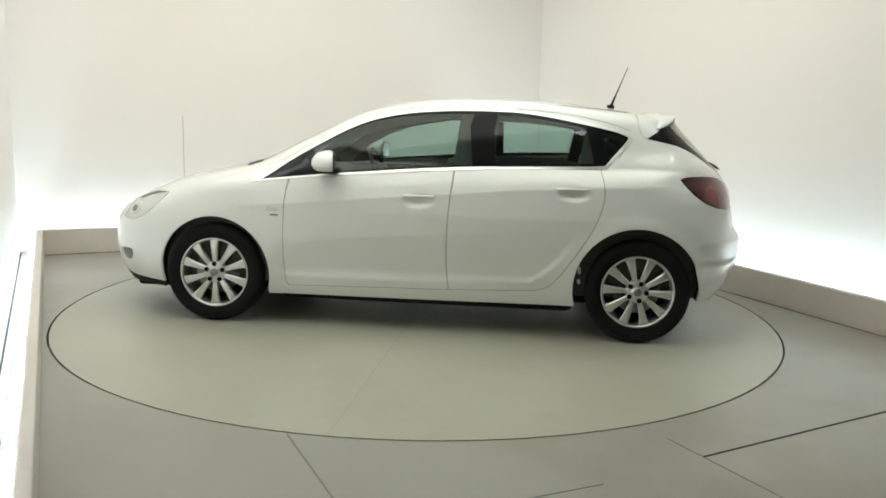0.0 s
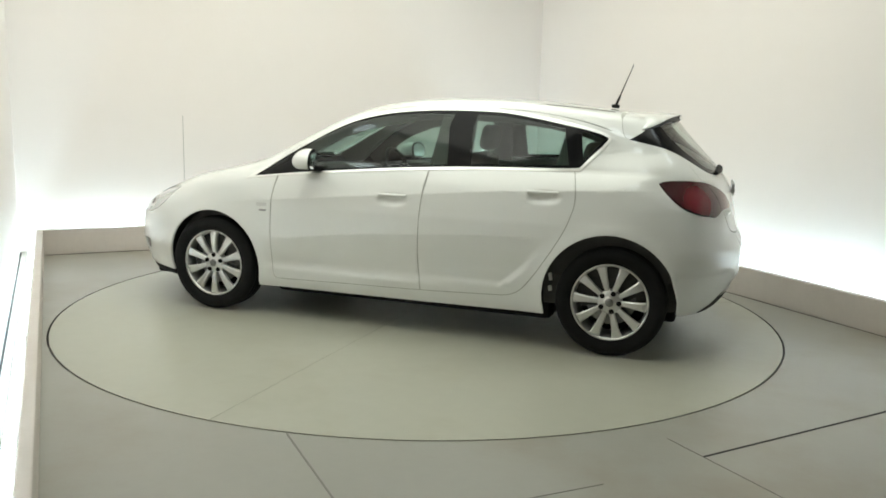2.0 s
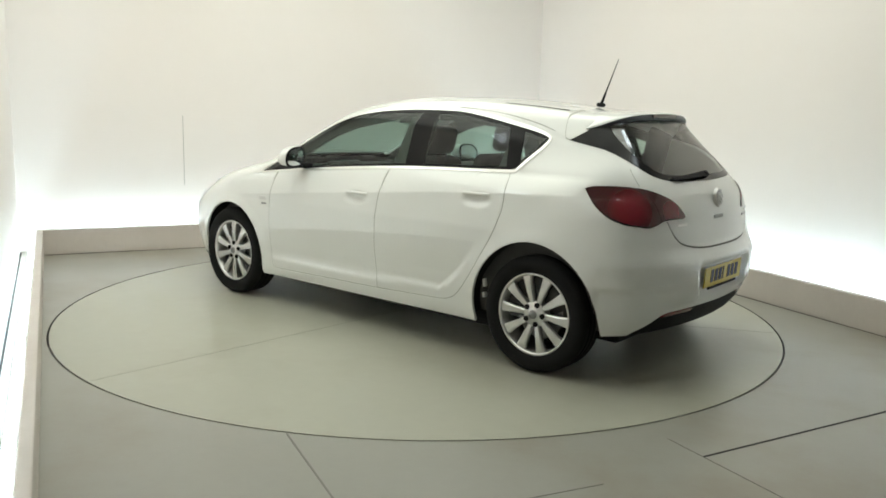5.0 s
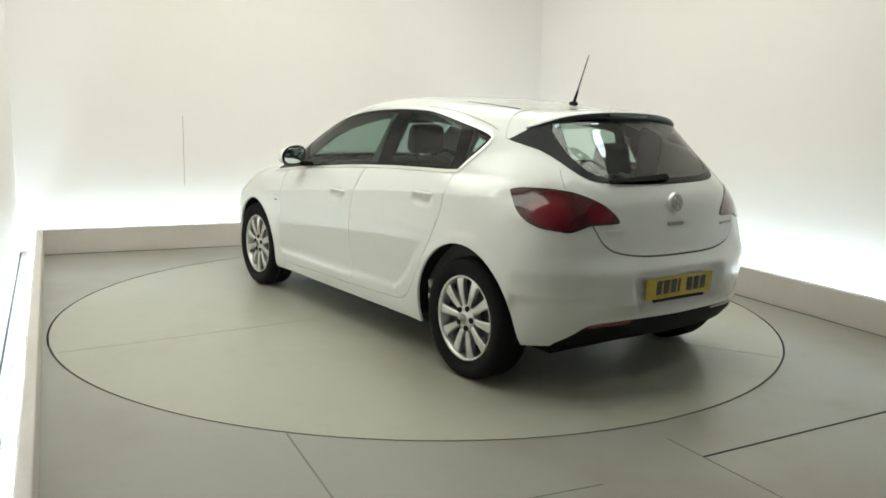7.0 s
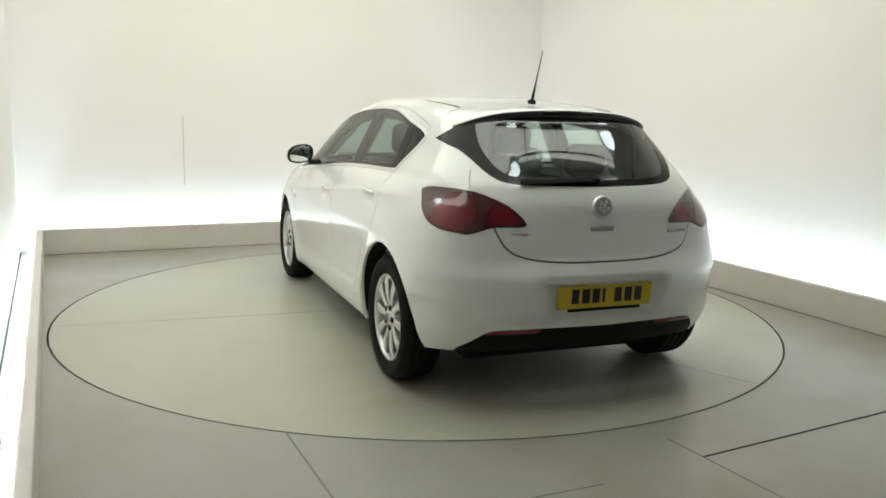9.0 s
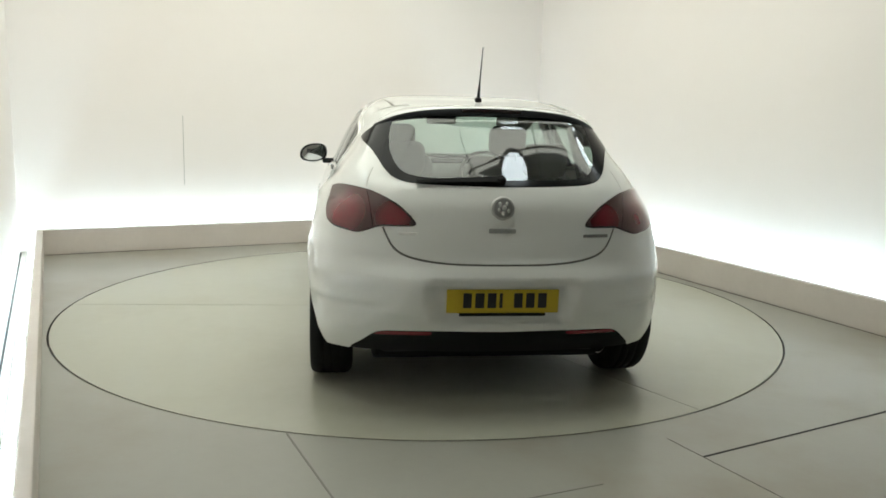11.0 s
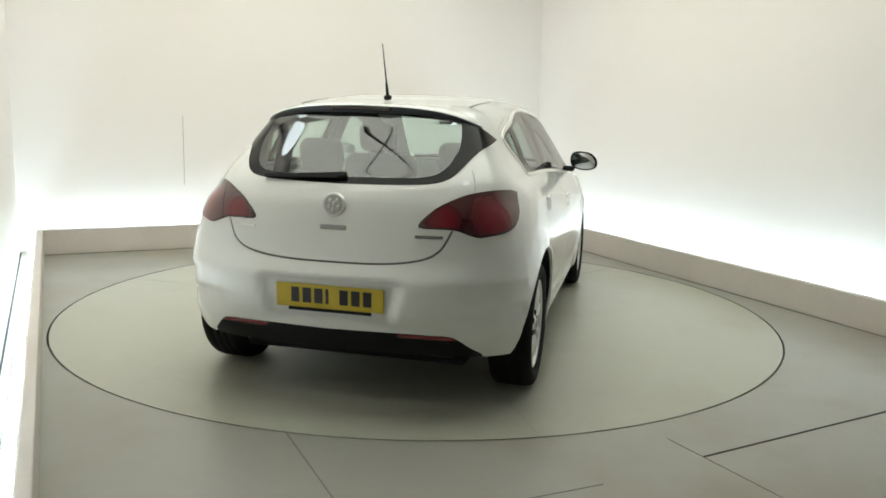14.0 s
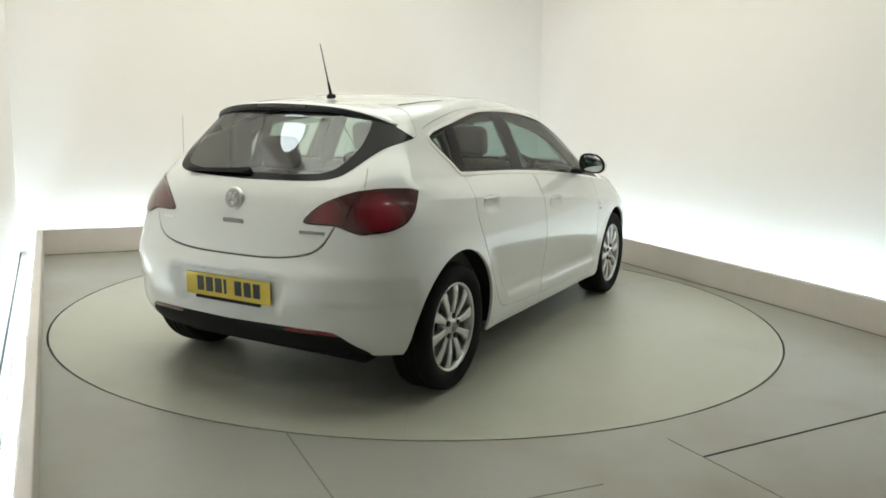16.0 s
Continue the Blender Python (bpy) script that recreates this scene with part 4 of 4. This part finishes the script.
def lathe(bm, prof, n, m=Matrix()):
    rows = []
    for r, h in prof:
        rows.append([bm.verts.new(m @ Vector((r * math.cos(2 * math.pi * i / n), h, r * math.sin(2 * math.pi * i / n)))) for i in range(n)])
    for a, b in zip(rows, rows[1:]):
        for i in range(n):
            bm.faces.new((a[i], a[(i + 1) % n], b[(i + 1) % n], b[i]))
    return rows


def wheel(x, s, phase):
    """A wheel with a ten-spoke alloy rim; its outer face looks along y times s."""
    root = tagged(new("wheel"), "ten-spoke silver alloy wheel with black tyre")
    root.parent = car
    root.matrix_basis = pose(x, 0.772 * s, 0.321, 0, 0, 0 if s > 0 else 180)
    bm = bmesh.new()
    lathe(bm, [(0.221, 0.086), (0.236, 0.099), (0.268, 0.108), (0.290, 0.108), (0.306, 0.100), (0.316, 0.086), (0.320, 0.07), (0.321, 0.045), (0.317, 0.043), (0.317, 0.037), (0.321, 0.035), (0.321, 0.005),
               (0.317, 0.003), (0.317, -0.003), (0.321, -0.005), (0.321, -0.035), (0.317, -0.037), (0.317, -0.043), (0.321, -0.045), (0.320, -0.07), (0.312, -0.09), (0.29, -0.106), (0.25, -0.10), (0.236, -0.088)], 72)
    part("tyre", bm, TYRE, root, smooth=True)
    bm = bmesh.new()
    lathe(bm, [(0.206, 0.060), (0.212, 0.086), (0.219, 0.094), (0.225, 0.093), (0.226, 0.084), (0.218, 0.07), (0.206, 0.045), (0.202, -0.08), (0.236, -0.095)], 60)
    rim = part("rim", bm, ALLOY, root, smooth=True)
    # spokes: narrow and deep at the hub, broad at the rim
    for k in range(10):
        a = radians(phase + 36 * k)
        bm = bmesh.new()
        rows = []
        for r, w, h in ((0.045, 0.013, 0.076), (0.085, 0.0160, 0.083), (0.135, 0.0200, 0.088), (0.185, 0.0255, 0.087), (0.215, 0.033, 0.081)):
            q = [(-w, h - 0.006), (-w * 0.65, h), (w * 0.65, h), (w, h - 0.006), (w * 0.8, h - 0.035), (-w * 0.8, h - 0.035)]
            rows.append([bm.verts.new((r * math.cos(a) - t * math.sin(a), y, r * math.sin(a) + t * math.cos(a))) for t, y in q])
        for p, q in zip(rows, rows[1:]):
            for i in range(6):
                bm.faces.new((p[i], p[(i + 1) % 6], q[(i + 1) % 6], q[i]))
        bm.faces.new(rows[0])
        bm.faces.new(rows[-1])
        part("spoke", bm, ALLOY, rim)
    bm = bmesh.new()
    lathe(bm, [(0.001, 0.092), (0.028, 0.092), (0.032, 0.086), (0.046, 0.083), (0.066, 0.080), (0.072, 0.070), (0.070, 0.03)], 40)
    part("hub", bm, ALLOY, rim, smooth=True)
    bm = bmesh.new()
    lathe(bm, [(0.001, 0.0965), (0.022, 0.0965), (0.025, 0.092)], 24)
    part("hub_cap", bm, STEEL, rim, smooth=True)
    for k in range(5):
        a = radians(phase + 72 * k)
        bm = bmesh.new()
        bmesh.ops.create_cone(bm, cap_ends=True, segments=10, radius1=0.0155, radius2=0.014, depth=0.02, matrix=pose(0.055 * math.cos(a), 0.078, 0.055 * math.sin(a), 90))
        part("wheel_bolt", bm, BLACK, rim)
    bm = bmesh.new()
    lathe(bm, [(0.06, 0.02), (0.145, 0.02), (0.145, -0.005)], 40)
    part("brake_disc", bm, STEEL, root)
    bm = bmesh.new()
    lathe(bm, [(0.001, -0.092), (0.236, -0.092)], 32)
    part("back_plate", bm, MATT, root)


def door_mirror(s):
    """Wing mirror: a rounded shell, white above and black below, with the glass to the rear."""
    root = tagged(new("door_mirror"), "white and black door mirror")
    root.parent = car
    bm = bmesh.new()
    bmesh.ops.create_uvsphere(bm, u_segments=28, v_segments=18, radius=1)
    for v in bm.verts:
        x, y, z = v.co
        x = math.copysign(abs(x) ** 0.95, x) * (0.115 if x > 0 else 0.05)
        y = math.copysign(abs(y) ** 0.8, y) * 0.100
        z = math.copysign(abs(z) ** 0.95, z) * (0.080 if z > 0 else 0.058)
        v.co = (x + 0.57 - 0.25 * y, s * (0.925 + y), z * (1 - 1.6 * max(y, 0)) + 1.048 - 0.10 * y)
    top = bm.copy()
    bmesh.ops.bisect_plane(top, geom=top.verts[:] + top.edges[:] + top.faces[:], plane_co=(0.57, 0, 1.005), plane_no=(0, 0, 1), clear_inner=True)
    bmesh.ops.bisect_plane(bm, geom=bm.verts[:] + bm.edges[:] + bm.faces[:], plane_co=(0.57, 0, 1.005), plane_no=(0, 0, 1), clear_outer=True)
    for b in (top, bm):
        bmesh.ops.bisect_plane(b, geom=b.verts[:] + b.edges[:] + b.faces[:], plane_co=(0.546, s * 0.925, 1.0), plane_no=(0.978, 0.208 * s, 0), clear_inner=True)
    part("cap", top, PAINT, root, "white mirror cap", smooth=True)
    part("housing", bm, MATT, root, smooth=True)
    gm = Matrix.Translation((0.544, s * 0.925, 1.052)) @ pose(0, 0, 0, 0, 0, 12 * s)
    for name, k, dx, mat in (("bezel", 1.0, 0.0, MATT), ("mirror_glass", 0.84, -0.004, MIRROR)):
        b = bmesh.new()
        n = 28
        vs = []
        for i in range(n):
            a = 2 * math.pi * i / n
            c, sn = math.cos(a), math.sin(a)
            vs.append(b.verts.new(gm @ Vector((dx, math.copysign(abs(c) ** 0.7, c) * 0.100 * k, math.copysign(abs(sn) ** 0.75, sn) * (0.074 if sn > 0 else 0.058) * k * (1 - 0.16 * max(c * s, 0)) - 0.010 * c * s))))
        if name == "mirror_glass":
            ctr = sum((v.co for v in vs), Vector()) / n
            prev = vs
            for q in (0.75, 0.5, 0.25):
                ring_ = [b.verts.new(ctr + (v.co - ctr) * q + Vector((-0.010 * (1 - q * q), 0, 0))) for v in vs]
                for i in range(n):
                    b.faces.new((prev[i], prev[(i + 1) % n], ring_[(i + 1) % n], ring_[i]))
                prev = ring_
            b.faces.new(prev)
            part(name, b, mat, root, smooth=True)
            continue
        f = b.faces.new(vs)
        r = bmesh.ops.extrude_face_region(b, geom=[f])
        for v in r["geom"]:
            if isinstance(v, bmesh.types.BMVert):
                v.co.x += 0.003
        part(name, b, mat, root)
    b = bmesh.new()
    box(b, pose(0.58, s * 0.815, 1.00, 0, 0, 0), 0.07, 0.09, 0.035, 0.012, 2)
    part("foot", b, MATT, root, smooth=True)


def cabin():
    """Floor pan with its under-sill shade box, arch liners, trim, seats, wheel and dash that show through the glass."""
    bm = bmesh.new()
    box(bm, pose(0.05, 0, 0.235), 3.5, 1.15, 0.13, 0.02)
    # hangs low as a black strip for the shade below the sills
    box(bm, pose(0.0, 0, 0.19), 1.95, 1.34, 0.13, 0.05, 3)
    box(bm, pose(-1.63, 0, 0.285), 0.34, 1.10, 0.12, 0.04, 2)
    box(bm, pose(1.74, 0, 0.205), 0.42, 1.36, 0.06, 0.02)
    part("floor_pan", bm, MATT, car, "dark underbody, dropped low as shade under the sills")
    for cx, cz, r in ARCHES:
        for s in (1, -1):
            P, F = [], []
            arc = circle(cx, cz, r + 0.004, -10, 190, 25)
            for y in (0.45, 0.62, 0.875):
                P += [(x, s * (y if y < 0.8 else hull(run_x(x, max(z, 0.21)), max(z, 0.21))[1] - 0.012), z) for x, z in arc]
            n = len(arc)
            F = [(i * n + j, i * n + j + 1, (i + 1) * n + j + 1, (i + 1) * n + j) for i in range(2) for j in range(n - 1)]
            F.append(tuple(range(n)))
            put("arch_liner", P, F, MATT, car)
    for cz, h in ((0.435, 0.045), (0.365, 0.030)):
        bm = bmesh.new()
        box(bm, pose(-0.985, 0.815, cz, 0, 8, 0), 0.018, 0.04, h, 0.003)
        part("liner_clip", bm, CASE, car, "small white clip in the wheel arch")
    # dark inner trim below the windows
    us = np.linspace(0.02, 0.98, 90)
    zs = (0.27, 0.45, 0.70, 0.90, 0.955)
    P = [hull(u, z, -0.075 - (0.03 if 0.5 < z < 0.8 else 0)) for z in zs for u in us]
    F = [(i * 90 + j, i * 90 + j + 1, (i + 1) * 90 + j + 1, (i + 1) * 90 + j) for i in range(len(zs) - 1) for j in range(89)]
    put("door_trim", [p for p in P], F, TRIM, car)
    put("door_trim", [p * FLIP for p in P], F, TRIM, car)
    # roof lining
    us = np.linspace(0, 1, 60)
    zs = (1.385, 1.41, 1.43, 1.45, 1.46)
    P = [hull(u, z, -0.03) + np.array((0.06 if u < 0.2 else 0, 0, -0.015)) for z in zs for u in us]
    F = [(i * 60 + j, i * 60 + j + 1, (i + 1) * 60 + j + 1, (i + 1) * 60 + j) for i in range(len(zs) - 1) for j in range(59)]
    top = [(hull(u, 1.46, -0.03) + np.array((0, 0, -0.015))) for u in us]
    k = len(P)
    ctr = [np.array((p[0], 0, 1.448)) for p in top]
    P += ctr
    F += [((len(zs) - 1) * 60 + j, (len(zs) - 1) * 60 + j + 1, k + j + 1, k + j) for j in range(59)]
    put("roof_lining", P, F, LINING, car)
    put("roof_lining", [p * FLIP for p in P], F, LINING, car)
    # pillars inside the rear corners
    for s in (1, -1):
        bm = bmesh.new()
        box(bm, pose(-1.31, s * 0.545, 1.14, s * 20, -22, 0), 0.16, 0.05, 0.36, 0.02)
        part("pillar_trim", bm, TRIM, car)
        bm = bmesh.new()
        box(bm, pose(-0.265, s * 0.655, 1.2, s * 26, -6, 0), 0.15, 0.03, 0.40, 0.01)
        part("pillar_trim", bm, POST, car)
        bm = bmesh.new()
        box(bm, pose(-1.02, s * 0.635, 1.18, s * 26, -10, 0), 0.09, 0.03, 0.36, 0.01)
        part("pillar_trim", bm, POST, car)
    # lining along the screen pillar and the roof rail
    path = [(0.90, 1.00), (0.80, 1.085), (0.66, 1.19), (0.50, 1.275), (0.33, 1.335), (0.15, 1.372), (-0.08, 1.388), (-0.35, 1.392), (-0.65, 1.383), (-0.90, 1.357), (-1.12, 1.312), (-1.25, 1.272)]
    P, F = [], []
    for i, (x, z) in enumerate(path):
        (x0, z0), (x1, z1) = path[max(i - 1, 0)], path[min(i + 1, len(path) - 1)]
        t = Vector((x1 - x0, z1 - z0)).normalized()
        w = 0.085 if x > 0 else 0.06
        bx, bz = x - t.y * w, z + t.x * w
        a = np.array(hull(run_x(x, z), z, -0.014))
        b = np.array(hull(run_x(bx, bz), bz, -0.050))
        P += [a, b, b + np.array((0, -0.025, 0)), a + np.array((0, -0.045, 0.004))]
    for i in range(len(path) - 1):
        F += [(4 * i + j, 4 * i + (j + 1) % 4, 4 * i + 4 + (j + 1) % 4, 4 * i + 4 + j) for j in range(4)]
    F += [(0, 1, 2, 3), tuple(len(P) - 4 + j for j in (3, 2, 1, 0))]
    put("rail_trim", P, F, POST, car)
    put("rail_trim", [p * FLIP for p in P], F, POST, car)
    bm = bmesh.new()
    box(bm, pose(-1.45, 0, 0.985), 0.62, 1.22, 0.03, 0.01)
    part("parcel_shelf", bm, TRIM, car, "dark luggage shelf")
    bm = bmesh.new()
    box(bm, pose(0.98, 0, 0.83), 0.50, 1.40, 0.26, 0.08, 3)
    box(bm, pose(0.72, 0.36, 0.93, 0, 20, 0), 0.20, 0.36, 0.14, 0.05, 3)
    part("dashboard", bm, TRIM, car, "dark dashboard", smooth=True)
    # steering wheel, right-hand drive
    bm = bmesh.new()
    m = pose(0.48, -0.36, 0.92, 0, -65, 0)
    n, k = 32, 8
    vs = [[bm.verts.new(m @ Vector(((0.185 + 0.016 * math.cos(2 * math.pi * j / k)) * math.cos(2 * math.pi * i / n), (0.185 + 0.016 * math.cos(2 * math.pi * j / k)) * math.sin(2 * math.pi * i / n), 0.016 * math.sin(2 * math.pi * j / k)))) for j in range(k)] for i in range(n)]
    for i in range(n):
        for j in range(k):
            bm.faces.new((vs[i][j], vs[(i + 1) % n][j], vs[(i + 1) % n][(j + 1) % k], vs[i][(j + 1) % k]))
    box(bm, m @ pose(0, 0, 0.01), 0.12, 0.34, 0.04, 0.012)
    part("steering_wheel", bm, MATT, car, smooth=True)
    bm = bmesh.new()
    box(bm, pose(0.36, 0, 1.325, 0, -12, 0), 0.025, 0.22, 0.062, 0.012, 3)
    box(bm, pose(0.37, 0, 1.375), 0.02, 0.02, 0.06, 0.005)
    part("inside_mirror", bm, MATT, car, "black rear-view mirror")

    def seat(x, y, w, hgt, head_y):
        root = tagged(new("seat"), "dark cloth car seat with head restraints")
        root.parent = car
        bm = bmesh.new()
        box(bm, pose(x + 0.22, y, 0.50, 0, -6, 0), 0.52, w, 0.17, 0.06, 3)
        part("cushion", bm, CLOTH, root, smooth=True)
        bm = bmesh.new()
        box(bm, pose(x - 0.10, y, 0.50 + hgt / 2, 0, -16, 0), 0.15, w, hgt, 0.06, 3)
        part("backrest", bm, CLOTH, root, smooth=True)
        for hy in head_y:
            bm = bmesh.new()
            hx = x - 0.10 - (hgt / 2 + 0.15) * 0.28
            box(bm, pose(hx, hy, 0.50 + hgt + 0.105, 0, -12, 0), 0.11, 0.25, 0.19, 0.05, 3)
            h = part("head_restraint", bm, CLOTH, root, smooth=True)
            for d in (-0.06, 0.06):
                bm = bmesh.new()
                bmesh.ops.create_cone(bm, cap_ends=True, segments=8, radius1=0.006, radius2=0.006, depth=0.16, matrix=pose(hx, hy + d, 0.50 + hgt, 0, -12, 0))
                part("post", bm, STEEL, h)
    seat(-0.02, 0.37, 0.50, 0.60, (0.37,))
    seat(-0.02, -0.37, 0.50, 0.60, (-0.37,))
    seat(-0.92, 0.0, 1.24, 0.52, (0.40, -0.40))


def side_badges():
    for s in (1, -1):
        u = run_x(0.935, 0.752)
        y = hull(u, 0.752)[1]
        bm = bmesh.new()
        box(bm, pose(0.945, s * (y + 0.001), 0.752, 0, 0, 0), 0.075, 0.008, 0.024, 0.003)
        b = part("side_emblem", bm, ALLOY, car, "small bright emblem on the wing")
        bm = bmesh.new()
        box(bm, pose(0.935, s * (y + 0.002), 0.714, 0, 0, 0), 0.050, 0.006, 0.010, 0.002)
        part("lettering_bar", bm, STEEL, b)


gate = car_body()
spoiler()
rear_fittings(gate)
roof_strips()
antenna()
side_badges()
for wx, ws_, ph in ((1.3425, 1, 18), (-1.3425, 1, 39), (1.3425, -1, 30), (-1.3425, -1, 26)):
    wheel(wx, ws_, ph)
door_mirror(1)
door_mirror(-1)
cabin()


# ---------------------------------------------------------------- motion
def motions():
    walk(table, [(t, pose(TABLE_C.x, TABLE_C.y, 0, 0, 0, a)) for t, a in TURN])
    walk(car, [(t, pose(0, 0, 0, 0, 0, a) @ pose(*CAR_ON_TABLE)) for t, a in TURN])


motions()
